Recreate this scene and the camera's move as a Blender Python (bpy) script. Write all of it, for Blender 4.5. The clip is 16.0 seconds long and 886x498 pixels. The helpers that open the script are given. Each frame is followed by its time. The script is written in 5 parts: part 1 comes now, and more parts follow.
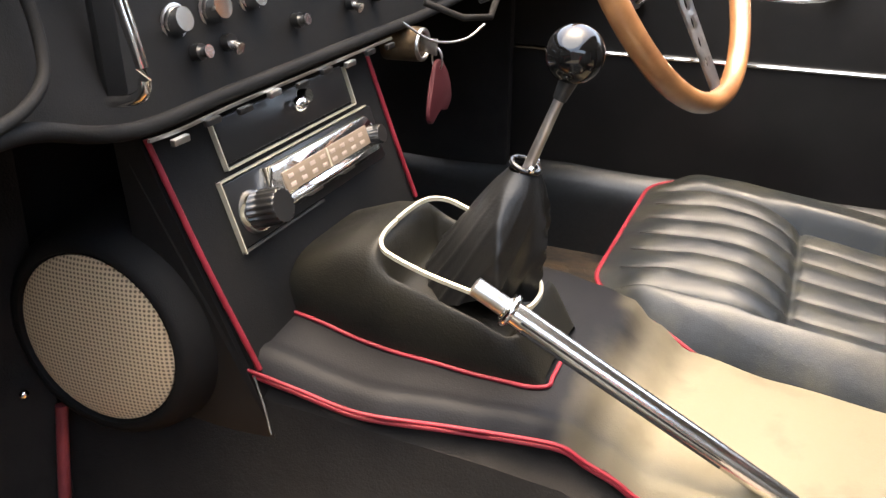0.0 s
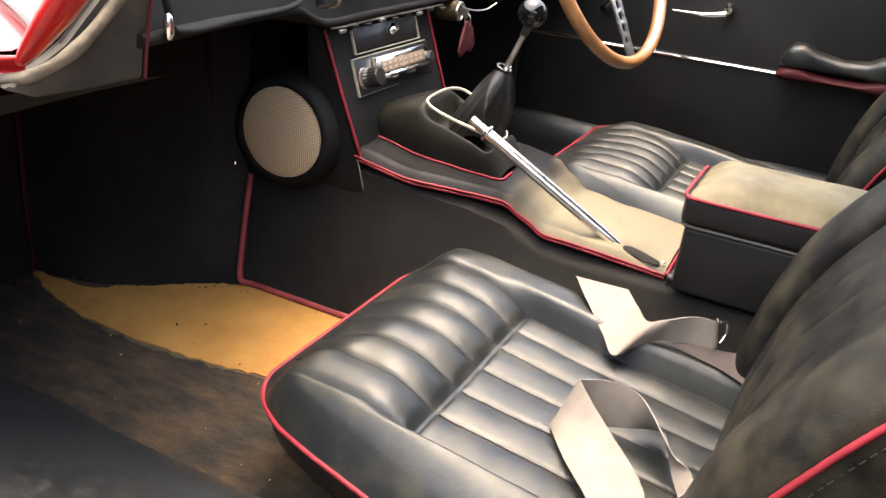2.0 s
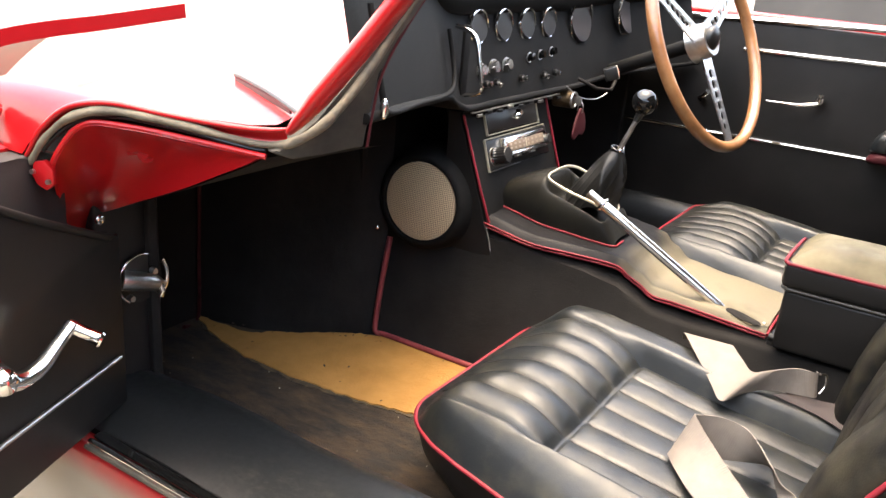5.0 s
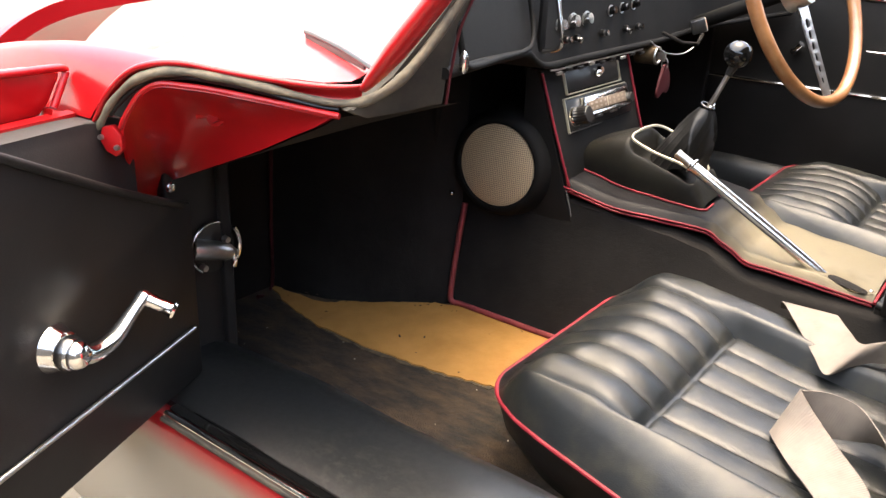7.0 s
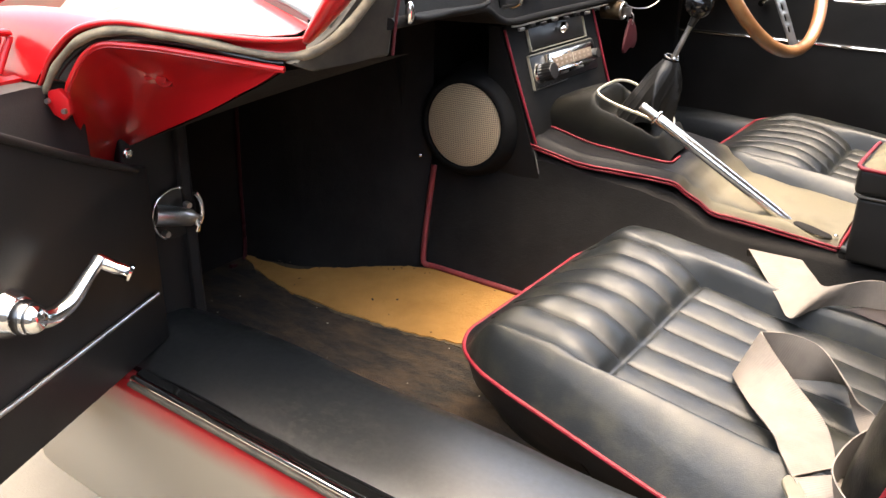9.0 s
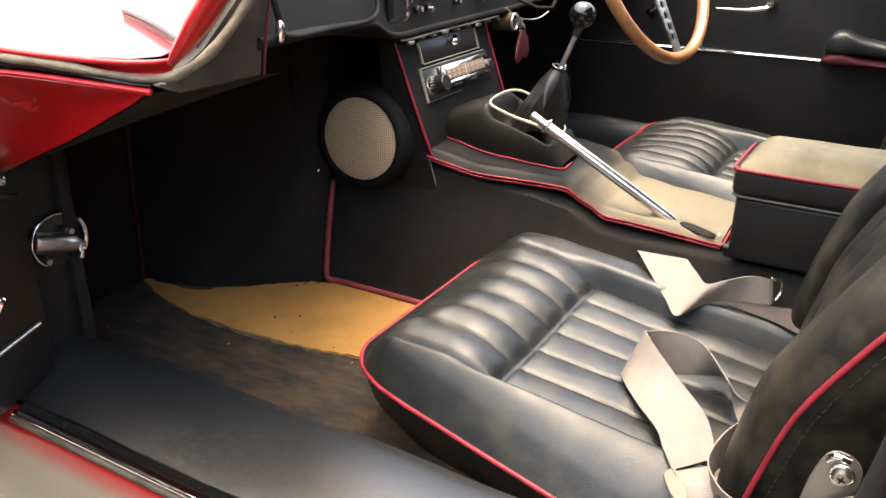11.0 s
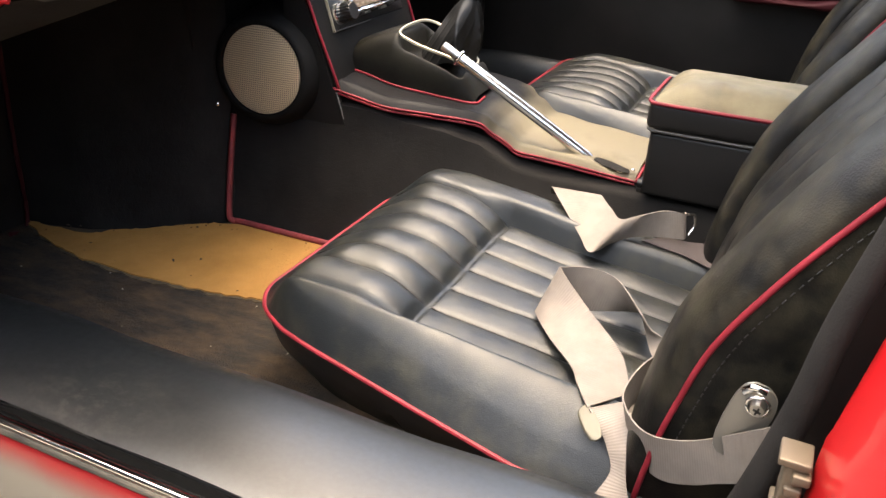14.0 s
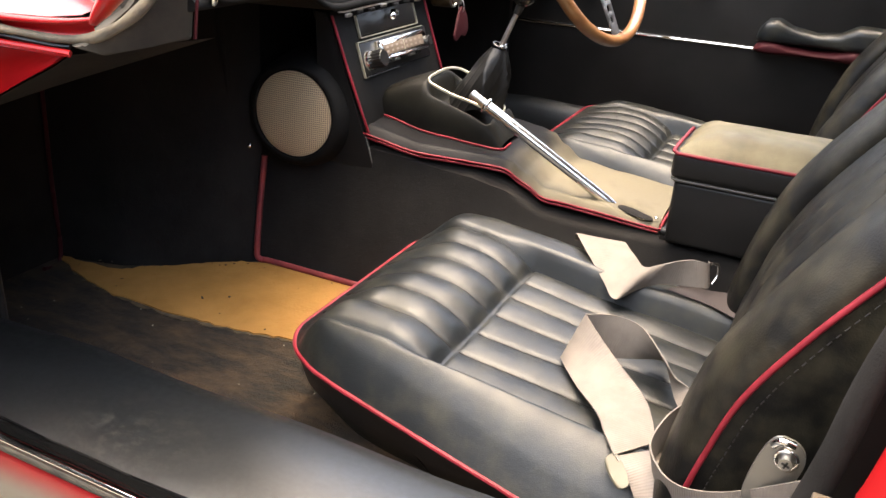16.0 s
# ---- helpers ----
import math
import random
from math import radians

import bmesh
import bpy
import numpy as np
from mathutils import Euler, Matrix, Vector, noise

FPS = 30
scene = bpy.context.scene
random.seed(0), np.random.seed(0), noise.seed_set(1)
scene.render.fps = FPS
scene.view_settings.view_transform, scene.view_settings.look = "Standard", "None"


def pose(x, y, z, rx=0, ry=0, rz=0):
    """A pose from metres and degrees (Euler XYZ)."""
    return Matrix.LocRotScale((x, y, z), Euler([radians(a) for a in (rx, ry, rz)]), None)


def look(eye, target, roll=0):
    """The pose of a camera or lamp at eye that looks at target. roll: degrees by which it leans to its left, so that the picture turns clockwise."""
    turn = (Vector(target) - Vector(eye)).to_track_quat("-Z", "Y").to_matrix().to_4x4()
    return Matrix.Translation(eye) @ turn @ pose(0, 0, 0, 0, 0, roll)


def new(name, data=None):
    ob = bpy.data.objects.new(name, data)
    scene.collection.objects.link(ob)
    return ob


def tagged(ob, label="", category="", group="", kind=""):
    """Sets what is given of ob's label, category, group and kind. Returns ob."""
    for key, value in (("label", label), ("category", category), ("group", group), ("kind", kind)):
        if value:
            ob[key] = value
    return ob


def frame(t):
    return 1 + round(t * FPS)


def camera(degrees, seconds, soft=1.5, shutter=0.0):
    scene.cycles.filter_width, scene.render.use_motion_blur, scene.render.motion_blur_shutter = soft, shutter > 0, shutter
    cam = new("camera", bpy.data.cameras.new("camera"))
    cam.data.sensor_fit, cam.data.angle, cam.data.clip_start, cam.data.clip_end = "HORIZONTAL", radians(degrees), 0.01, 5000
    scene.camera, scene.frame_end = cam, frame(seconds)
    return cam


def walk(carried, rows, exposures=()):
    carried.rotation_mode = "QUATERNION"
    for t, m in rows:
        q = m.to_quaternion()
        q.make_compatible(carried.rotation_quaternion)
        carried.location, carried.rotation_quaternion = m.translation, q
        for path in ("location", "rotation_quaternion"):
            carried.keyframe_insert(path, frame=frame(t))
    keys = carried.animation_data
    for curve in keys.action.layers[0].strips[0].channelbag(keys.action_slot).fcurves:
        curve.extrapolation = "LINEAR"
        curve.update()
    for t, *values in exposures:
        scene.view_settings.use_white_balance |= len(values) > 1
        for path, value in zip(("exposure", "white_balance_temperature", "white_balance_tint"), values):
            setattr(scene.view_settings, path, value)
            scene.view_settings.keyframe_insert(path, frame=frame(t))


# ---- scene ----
cam = camera(55.9, 16.0)
METRES, EYE, TILT, LEAN, TURN = 1.2, 0.72, -26.0, 0.0, -66.0
ROWS = [
    (0.0, 0.0, 0.0, 0.0, -0.0, 0.0, 0.0),
    (0.5, 0.0161, -0.1979, -0.0366, 4.41, -0.19, -3.5),
    (1.0, 0.0231, -0.3354, -0.1192, 4.12, 1.31, -6.53),
    (1.5, 0.0166, -0.4458, -0.1727, 3.01, 0.79, -6.92),
    (2.0, 0.0253, -0.4727, -0.1773, 1.41, 0.75, -6.26),
    (2.5, 0.0103, -0.49, -0.1857, 1.55, 1.43, -7.01),
    (3.0, -0.005, -0.4944, -0.1917, 2.28, 2.38, -8.2),
    (3.5, -0.0175, -0.5059, -0.1937, 3.53, 2.19, -8.25),
    (4.0, -0.0176, -0.5832, -0.2152, 4.49, 3.87, -8.24),
    (6.5, -0.0317, -0.5524, -0.2103, 10.35, 3.4, -7.91),
    (7.0, -0.0393, -0.5601, -0.2229, 11.16, 3.08, -8.11),
    (7.5, -0.0362, -0.5719, -0.2221, 12.24, 3.21, -8.57),
    (8.0, -0.0231, -0.5649, -0.223, 12.48, 3.12, -7.85),
    (8.5, -0.0197, -0.5617, -0.2288, 11.73, 2.45, -6.82),
    (9.0, -0.0117, -0.5556, -0.2359, 10.62, 1.39, -6.0),
    (9.2, -0.009, -0.555, -0.2375, 10.05, 0.65, -5.75),
    (11.5, 0.0256, -0.557, -0.2291, 4.51, 3.07, -2.89),
    (12.0, 0.0274, -0.5571, -0.2291, 3.55, 3.41, -2.49),
    (12.5, 0.0238, -0.5546, -0.2237, 2.23, 3.61, -2.75),
    (13.0, 0.0139, -0.5358, -0.2386, 1.15, 2.63, -3.91),
    (13.5, 0.0189, -0.5196, -0.2336, 0.37, 0.51, -3.46),
    (14.0, 0.024, -0.5191, -0.2383, -0.17, -0.93, -2.76),
    (14.5, 0.0132, -0.5027, -0.2515, -0.7, -1.41, -3.22),
    (15.0, -0.0029, -0.5212, -0.2389, -0.46, -0.37, -4.83),
    (15.5, 0.0002, -0.5325, -0.2351, 0.53, 0.88, -4.69),
    (16.0, 0.0098, -0.5347, -0.231, 0.73, 1.49, -3.87),
]
PATH = [(t, pose(0, 0, EYE, TILT, LEAN, TURN) @ pose(METRES * x, METRES * y, METRES * z, 90 + pitch, roll, yaw)) for t, x, y, z, yaw, pitch, roll in ROWS]
PATH.append((4.2, look((-0.727, -0.296, 0.796), (0.903, 0.641, 0.116), 5.2)))
walk(cam, sorted(PATH, key=lambda row: row[0]), exposures=[(0.0, 3.60, 7900, 8), (1.0, 3.75, 7900, 8), (1.5, 3.60, 7900, 8), (2.0, 3.48, 7900, 8), (3.0, 3.42, 7900, 8), (4.0, 3.55, 7900, 8), (6.5, 3.32, 7900, 8), (9.0, 3.40, 7900, 8), (11.5, 3.32, 7900, 8), (14.0, 3.22, 7900, 8), (16.0, 3.28, 7900, 8)])

# ---- world and light ----
world = bpy.data.worlds.new("sky")
scene.world = world
world.use_nodes = True
wn = world.node_tree
sky = wn.nodes.new("ShaderNodeTexSky")
sky.sky_type = "NISHITA"
sky.sun_disc = False
sky.sun_elevation = radians(82)
sky.sun_rotation = radians(56)
sky.dust_density = 4.0
wn.links.new(sky.outputs[0], wn.nodes["Background"].inputs[0])
wn.nodes["Background"].inputs[1].default_value = 0.15
sun_data = bpy.data.lights.new("sun", "SUN")
sun_data.energy, sun_data.angle, sun_data.color = 0.42, radians(70), (1.0, 0.975, 0.94)
sun = new("sun", sun_data)
sun.matrix_world = look((-1.8, 0.6, 4.0), (0, 0, 0))


# ---- materials ----
def mat(name, color, rough=0.5, metal=0.0, coat=0.0, spec=0.5):
    m = bpy.data.materials.new(name)
    m.use_nodes = True
    b = m.node_tree.nodes["Principled BSDF"]
    b.inputs["Base Color"].default_value = (*color, 1)
    b.inputs["Roughness"].default_value = rough
    b.inputs["Metallic"].default_value = metal
    b.inputs["Coat Weight"].default_value = coat
    b.inputs["Coat Roughness"].default_value = 0.04
    b.inputs["Specular IOR Level"].default_value = spec
    return m


def node(m, kind, **values):
    n = m.node_tree.nodes.new(kind)
    for k, v in values.items():
        n.inputs[k].default_value = v
    return n


def link(m, a, b):
    m.node_tree.links.new(a, b)


def place_coords(m):
    return node(m, "ShaderNodeTexCoord").outputs["Object"]


def mottle(m, colors, scale, detail=4.0, low=0.35, high=0.65, socket="Base Color"):
    """Vary the base colour between two colours by noise."""
    n = node(m, "ShaderNodeTexNoise", Scale=scale, Detail=detail, Roughness=0.6)
    link(m, place_coords(m), n.inputs["Vector"])
    r = m.node_tree.nodes.new("ShaderNodeValToRGB")
    r.color_ramp.elements[0].position, r.color_ramp.elements[1].position = low, high
    r.color_ramp.elements[0].color, r.color_ramp.elements[1].color = (*colors[0], 1), (*colors[1], 1)
    link(m, n.outputs["Fac"], r.inputs[0])
    link(m, r.outputs[0], m.node_tree.nodes["Principled BSDF"].inputs[socket])
    return r


def streaks(m, colors, sizes, low, high):
    """Vary the base colour by noise drawn out along one axis, over a finer speckle."""
    stretch = node(m, "ShaderNodeMapping", Scale=sizes)
    link(m, place_coords(m), stretch.inputs["Vector"])
    n = node(m, "ShaderNodeTexNoise", Scale=1.0, Detail=9.0, Roughness=0.68)
    link(m, stretch.outputs[0], n.inputs["Vector"])
    r = m.node_tree.nodes.new("ShaderNodeValToRGB")
    r.color_ramp.elements[0].position, r.color_ramp.elements[1].position = low, high
    r.color_ramp.elements[0].color, r.color_ramp.elements[1].color = (*colors[0], 1), (*colors[1], 1)
    link(m, n.outputs["Fac"], r.inputs[0])
    link(m, r.outputs[0], m.node_tree.nodes["Principled BSDF"].inputs["Base Color"])


def rough_noise(m, low, high, scale):
    n = node(m, "ShaderNodeTexNoise", Scale=scale, Detail=5.0)
    link(m, place_coords(m), n.inputs["Vector"])
    r = node(m, "ShaderNodeMapRange")
    r.inputs["From Min"].default_value, r.inputs["From Max"].default_value = 0.3, 0.7
    r.inputs["To Min"].default_value, r.inputs["To Max"].default_value = low, high
    link(m, n.outputs["Fac"], r.inputs["Value"])
    link(m, r.outputs[0], m.node_tree.nodes["Principled BSDF"].inputs["Roughness"])


def grain(m, scale, strength, distance=0.0006, kind="voronoi"):
    """Fine relief: a pebbled hide, or plain noise, over broad creases."""
    if kind == "voronoi":
        n = node(m, "ShaderNodeTexVoronoi", Scale=scale)
        out = n.outputs["Distance"]
    else:
        n = node(m, "ShaderNodeTexNoise", Scale=scale, Detail=4.0)
        out = n.outputs["Fac"]
    link(m, place_coords(m), n.inputs["Vector"])
    broad = node(m, "ShaderNodeTexNoise", Scale=scale / 14, Detail=6.0, Roughness=0.65)
    link(m, place_coords(m), broad.inputs["Vector"])
    mix = node(m, "ShaderNodeMath")
    mix.operation = "MULTIPLY_ADD"
    mix.inputs[1].default_value = 2.5
    link(m, broad.outputs["Fac"], mix.inputs[0])
    link(m, out, mix.inputs[2])
    b = node(m, "ShaderNodeBump", Strength=strength, Distance=distance)
    link(m, mix.outputs[0], b.inputs["Height"])
    link(m, b.outputs[0], m.node_tree.nodes["Principled BSDF"].inputs["Normal"])


LEATHER = mat("black leather", (0.012, 0.013, 0.0135), 0.42, spec=0.48)
mottle(LEATHER, ((0.0075, 0.0094, 0.0108), (0.040, 0.0375, 0.0270)), 21, 14.0, 0.45, 0.80)
rough_noise(LEATHER, 0.34, 0.46, 40)
grain(LEATHER, 1100, 0.22, 0.0008)
BACKHIDE = mat("creased black hide", (0.015, 0.014, 0.012), 0.5, spec=0.22)
mottle(BACKHIDE, ((0.005, 0.0047, 0.0042), (0.036, 0.031, 0.020)), 22, 12.0, 0.42, 0.74)
rough_noise(BACKHIDE, 0.38, 0.56, 30)
grain(BACKHIDE, 620, 0.2, 0.0009)
VINYL = mat("black vinyl", (0.012, 0.012, 0.013), 0.42, spec=0.30)
mottle(VINYL, ((0.007, 0.0066, 0.0064), (0.013, 0.012, 0.0115)), 7)
rough_noise(VINYL, 0.36, 0.52, 10)
grain(VINYL, 900, 0.14)
SILL = mat("scuffed black vinyl", (0.015, 0.015, 0.016), 0.4, spec=0.7)


def scuffed(m):
    """Fine stipple all over, and a rubbed patch with pale strokes where feet pass."""
    def noise_at(sizes, detail, low, high):
        stretch = node(m, "ShaderNodeMapping", Scale=sizes)
        link(m, place_coords(m), stretch.inputs["Vector"])
        n = node(m, "ShaderNodeTexNoise", Scale=1.0, Detail=detail, Roughness=0.7)
        link(m, stretch.outputs[0], n.inputs["Vector"])
        r = node(m, "ShaderNodeMapRange")
        r.inputs["From Min"].default_value, r.inputs["From Max"].default_value = low, high
        link(m, n.outputs["Fac"], r.inputs["Value"])
        return r.outputs[0]
    far = node(m, "ShaderNodeVectorMath")
    far.operation = "DISTANCE"
    squash = node(m, "ShaderNodeMapping", Scale=(1.6, 1.0, 0.0))
    link(m, place_coords(m), squash.inputs["Vector"])
    link(m, squash.outputs[0], far.inputs[0])
    far.inputs[1].default_value = (-0.336, 0.185, 0.0)
    near_by = node(m, "ShaderNodeMapRange")
    near_by.inputs["From Min"].default_value, near_by.inputs["From Max"].default_value = 0.10, 0.02
    link(m, far.outputs["Value"], near_by.inputs["Value"])
    rub = node(m, "ShaderNodeMath")
    rub.operation = "MULTIPLY"
    link(m, near_by.outputs[0], rub.inputs[0])
    link(m, noise_at((110, 60, 30), 8.0, 0.48, 0.74), rub.inputs[1])
    ground = node(m, "ShaderNodeMix")
    ground.data_type = "RGBA"
    ground.inputs[6].default_value, ground.inputs[7].default_value = (0.0025, 0.0032, 0.0040, 1), (0.012, 0.0135, 0.014, 1)
    link(m, noise_at((240, 170, 200), 10.0, 0.40, 0.74), ground.inputs[0])
    paint = node(m, "ShaderNodeMix")
    paint.data_type = "RGBA"
    link(m, rub.outputs[0], paint.inputs[0])
    link(m, ground.outputs[2], paint.inputs[6])
    paint.inputs[7].default_value = (0.045, 0.043, 0.036, 1)
    link(m, paint.outputs[2], m.node_tree.nodes["Principled BSDF"].inputs["Base Color"])


scuffed(SILL)
rough_noise(SILL, 0.32, 0.42, 130)
grain(SILL, 1100, 0.07, 0.0005)
TRIM = mat("matt black trim", (0.008, 0.008, 0.009), 0.6)
mottle(TRIM, ((0.012, 0.011, 0.011), (0.022, 0.020, 0.019)), 8)
grain(TRIM, 700, 0.12)
DASH = mat("satin black dash", (0.010, 0.010, 0.010), 0.72, spec=0.12)
mottle(DASH, ((0.005, 0.005, 0.005), (0.010, 0.0095, 0.009)), 9)
grain(DASH, 900, 0.15)
FELT = mat("black carpet trim", (0.004, 0.004, 0.004), 0.9, spec=0.15)
mottle(FELT, ((0.009, 0.0081, 0.0075), (0.016, 0.0145, 0.0135)), 10)
grain(FELT, 600, 0.3, 0.0015, "noise")
HUMP = mat("dull black hide", (0.006, 0.006, 0.0045), 0.5, spec=0.16)
mottle(HUMP, ((0.005, 0.0048, 0.0042), (0.012, 0.011, 0.0078)), 18, 8.0)
rough_noise(HUMP, 0.42, 0.6, 30)
grain(HUMP, 750, 0.25)
IVORY = mat("bright ivory trim", (0.50, 0.46, 0.35), 0.34, 0.4)
TARNISH = mat("browned paper dial", (0.17, 0.125, 0.085), 0.5)
PRINT = mat("faded pink print", (0.30, 0.235, 0.19), 0.6)
BOOT = mat("creased black leather", (0.006, 0.006, 0.006), 0.4, spec=0.35)
grain(BOOT, 500, 0.15)
TAN_HIDE = mat("tan leather", (0.33, 0.28, 0.18), 0.5, spec=0.2)
mottle(TAN_HIDE, ((0.058, 0.048, 0.027), (0.170, 0.143, 0.084)), 13, 9.0, 0.28, 0.62)
rough_noise(TAN_HIDE, 0.42, 0.6, 35)
grain(TAN_HIDE, 700, 0.3)
CONSOLE_TOP = mat("black leather blending to tan", (0.02, 0.02, 0.02), 0.52, spec=0.12)


def tan_top(m):
    """Black leather that turns to tan towards the rear of the console, in uneven patches."""
    pos = place_coords(m)
    sep = node(m, "ShaderNodeSeparateXYZ")
    link(m, pos, sep.inputs[0])
    n = node(m, "ShaderNodeTexNoise", Scale=11.0, Detail=5.0)
    link(m, pos, n.inputs["Vector"])
    add = node(m, "ShaderNodeMath")
    add.operation = "MULTIPLY_ADD"
    add.inputs[1].default_value = 0.09
    link(m, n.outputs["Fac"], add.inputs[0])
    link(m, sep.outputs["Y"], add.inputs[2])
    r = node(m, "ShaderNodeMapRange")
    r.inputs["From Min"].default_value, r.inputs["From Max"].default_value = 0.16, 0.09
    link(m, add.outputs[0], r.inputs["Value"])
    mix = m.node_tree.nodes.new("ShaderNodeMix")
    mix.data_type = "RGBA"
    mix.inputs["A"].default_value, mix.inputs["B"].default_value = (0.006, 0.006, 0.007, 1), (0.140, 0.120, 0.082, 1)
    stain = node(m, "ShaderNodeTexNoise", Scale=26.0, Detail=6.0)
    link(m, pos, stain.inputs["Vector"])
    keep = node(m, "ShaderNodeMapRange")
    keep.inputs["From Min"].default_value, keep.inputs["From Max"].default_value = 0.25, 0.45
    keep.inputs["To Min"].default_value = 0.78
    link(m, stain.outputs["Fac"], keep.inputs["Value"])
    both = node(m, "ShaderNodeMath")
    both.operation = "MULTIPLY"
    link(m, r.outputs[0], both.inputs[0])
    link(m, keep.outputs[0], both.inputs[1])
    link(m, both.outputs[0], mix.inputs["Factor"])
    link(m, mix.outputs["Result"], m.node_tree.nodes["Principled BSDF"].inputs["Base Color"])


tan_top(CONSOLE_TOP)
grain(CONSOLE_TOP, 700, 0.15)
PIPING = mat("red piping", (0.29, 0.009, 0.016), 0.5, spec=0.25)
mottle(PIPING, ((0.15, 0.010, 0.017), (0.235, 0.019, 0.030)), 25)
BINDING = mat("red carpet binding", (0.27, 0.02, 0.025), 0.7)
mottle(BINDING, ((0.15, 0.018, 0.022), (0.24, 0.034, 0.036)), 30)
grain(BINDING, 500, 0.4, kind="noise")
REDPAINT = mat("red car paint", (0.38, 0.006, 0.009), 0.32, coat=0.35, spec=0.3)
mottle(REDPAINT, ((0.34, 0.005, 0.008), (0.42, 0.009, 0.012)), 5)
SILL_PAINT = mat("red paint blending to floor tone", (0.38, 0.006, 0.009), 0.4, coat=0.2, spec=0.3)


def floor_tone(m, top, low):
    """Lit-floor tone painted in, thickening with a ragged edge, down the outer sill."""
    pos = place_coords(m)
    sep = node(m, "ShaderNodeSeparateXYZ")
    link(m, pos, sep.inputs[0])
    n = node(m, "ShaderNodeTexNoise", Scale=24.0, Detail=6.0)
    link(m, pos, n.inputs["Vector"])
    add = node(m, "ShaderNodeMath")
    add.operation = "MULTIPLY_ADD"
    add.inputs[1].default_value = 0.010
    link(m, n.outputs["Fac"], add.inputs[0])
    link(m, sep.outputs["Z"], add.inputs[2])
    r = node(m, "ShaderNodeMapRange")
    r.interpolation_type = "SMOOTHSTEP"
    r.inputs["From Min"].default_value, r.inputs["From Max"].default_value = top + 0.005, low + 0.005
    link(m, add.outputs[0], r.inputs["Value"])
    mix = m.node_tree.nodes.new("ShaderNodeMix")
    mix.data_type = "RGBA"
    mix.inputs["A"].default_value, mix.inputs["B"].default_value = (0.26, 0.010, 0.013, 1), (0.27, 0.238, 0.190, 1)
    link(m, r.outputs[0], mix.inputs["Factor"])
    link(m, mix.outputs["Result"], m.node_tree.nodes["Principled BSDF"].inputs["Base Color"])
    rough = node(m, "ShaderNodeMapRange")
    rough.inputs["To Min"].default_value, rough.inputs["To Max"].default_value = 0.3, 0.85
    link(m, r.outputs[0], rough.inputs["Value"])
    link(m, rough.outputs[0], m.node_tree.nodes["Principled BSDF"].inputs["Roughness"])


floor_tone(SILL_PAINT, 0.271, 0.238)
CHROME = mat("chrome", (0.86, 0.85, 0.83), 0.08, 1.0)
rough_noise(CHROME, 0.05, 0.16, 30)
STEEL = mat("dull steel", (0.55, 0.54, 0.52), 0.32, 1.0)
mottle(STEEL, ((0.42, 0.40, 0.38), (0.62, 0.61, 0.58)), 40)
SATIN = mat("satin chrome", (0.80, 0.78, 0.74), 0.2, 1.0)
BRASS = mat("aged brass", (0.36, 0.27, 0.15), 0.4, 0.5)
mottle(BRASS, ((0.03, 0.019, 0.010), (0.15, 0.10, 0.055)), 60)
WOOD = mat("varnished wood", (0.40, 0.17, 0.05), 0.3, coat=0.8)
mottle(WOOD, ((0.20, 0.082, 0.032), (0.34, 0.155, 0.062)), 22, 8.0)
WEB = mat("cream webbing", (0.42, 0.35, 0.29), 0.75)
mottle(WEB, ((0.155, 0.128, 0.107), (0.222, 0.188, 0.158)), 18, 6.0)
web_uv = node(WEB, "ShaderNodeTexCoord").outputs["UV"]
ribs = node(WEB, "ShaderNodeTexWave", Scale=120.0, Distortion=0.15, Detail=1.0)
ribs.bands_direction = "Y"
link(WEB, web_uv, ribs.inputs["Vector"])
rib_bump = node(WEB, "ShaderNodeBump", Strength=0.35, Distance=0.0005)
link(WEB, ribs.outputs["Fac"], rib_bump.inputs["Height"])
link(WEB, rib_bump.outputs[0], WEB.node_tree.nodes["Principled BSDF"].inputs["Normal"])
YELLOW = mat("yellow underfelt", (0.55, 0.29, 0.05), 0.85)
mottle(YELLOW, ((0.27, 0.126, 0.025), (0.37, 0.182, 0.044)), 12, 9.0, 0.3, 0.6)
grain(YELLOW, 300, 0.5, 0.002, "noise")
CARPET = mat("worn brown carpet", (0.035, 0.022, 0.014), 0.9)
streaks(CARPET, ((0.010, 0.0075, 0.005), (0.080, 0.046, 0.021)), (38, 15, 20), 0.40, 0.72)
grain(CARPET, 450, 0.8, 0.003, "noise")
GRILLE = mat("cream speaker mesh", (0.38, 0.32, 0.23), 0.6)


def perforate(m, color, hole, pitch):
    """A lattice of small round holes across y and z."""
    sep = node(m, "ShaderNodeSeparateXYZ")
    link(m, place_coords(m), sep.inputs[0])
    com = node(m, "ShaderNodeCombineXYZ")
    link(m, sep.outputs["Y"], com.inputs[0])
    link(m, sep.outputs["Z"], com.inputs[1])
    v = node(m, "ShaderNodeTexVoronoi", Scale=1 / pitch, Randomness=0.0)
    v.voronoi_dimensions = "2D"
    link(m, com.outputs[0], v.inputs["Vector"])
    r = m.node_tree.nodes.new("ShaderNodeValToRGB")
    r.color_ramp.elements[0].position, r.color_ramp.elements[1].position = 0.26, 0.38
    r.color_ramp.elements[0].color, r.color_ramp.elements[1].color = (*hole, 1), (*color, 1)
    link(m, v.outputs["Distance"], r.inputs[0])
    link(m, r.outputs[0], m.node_tree.nodes["Principled BSDF"].inputs["Base Color"])


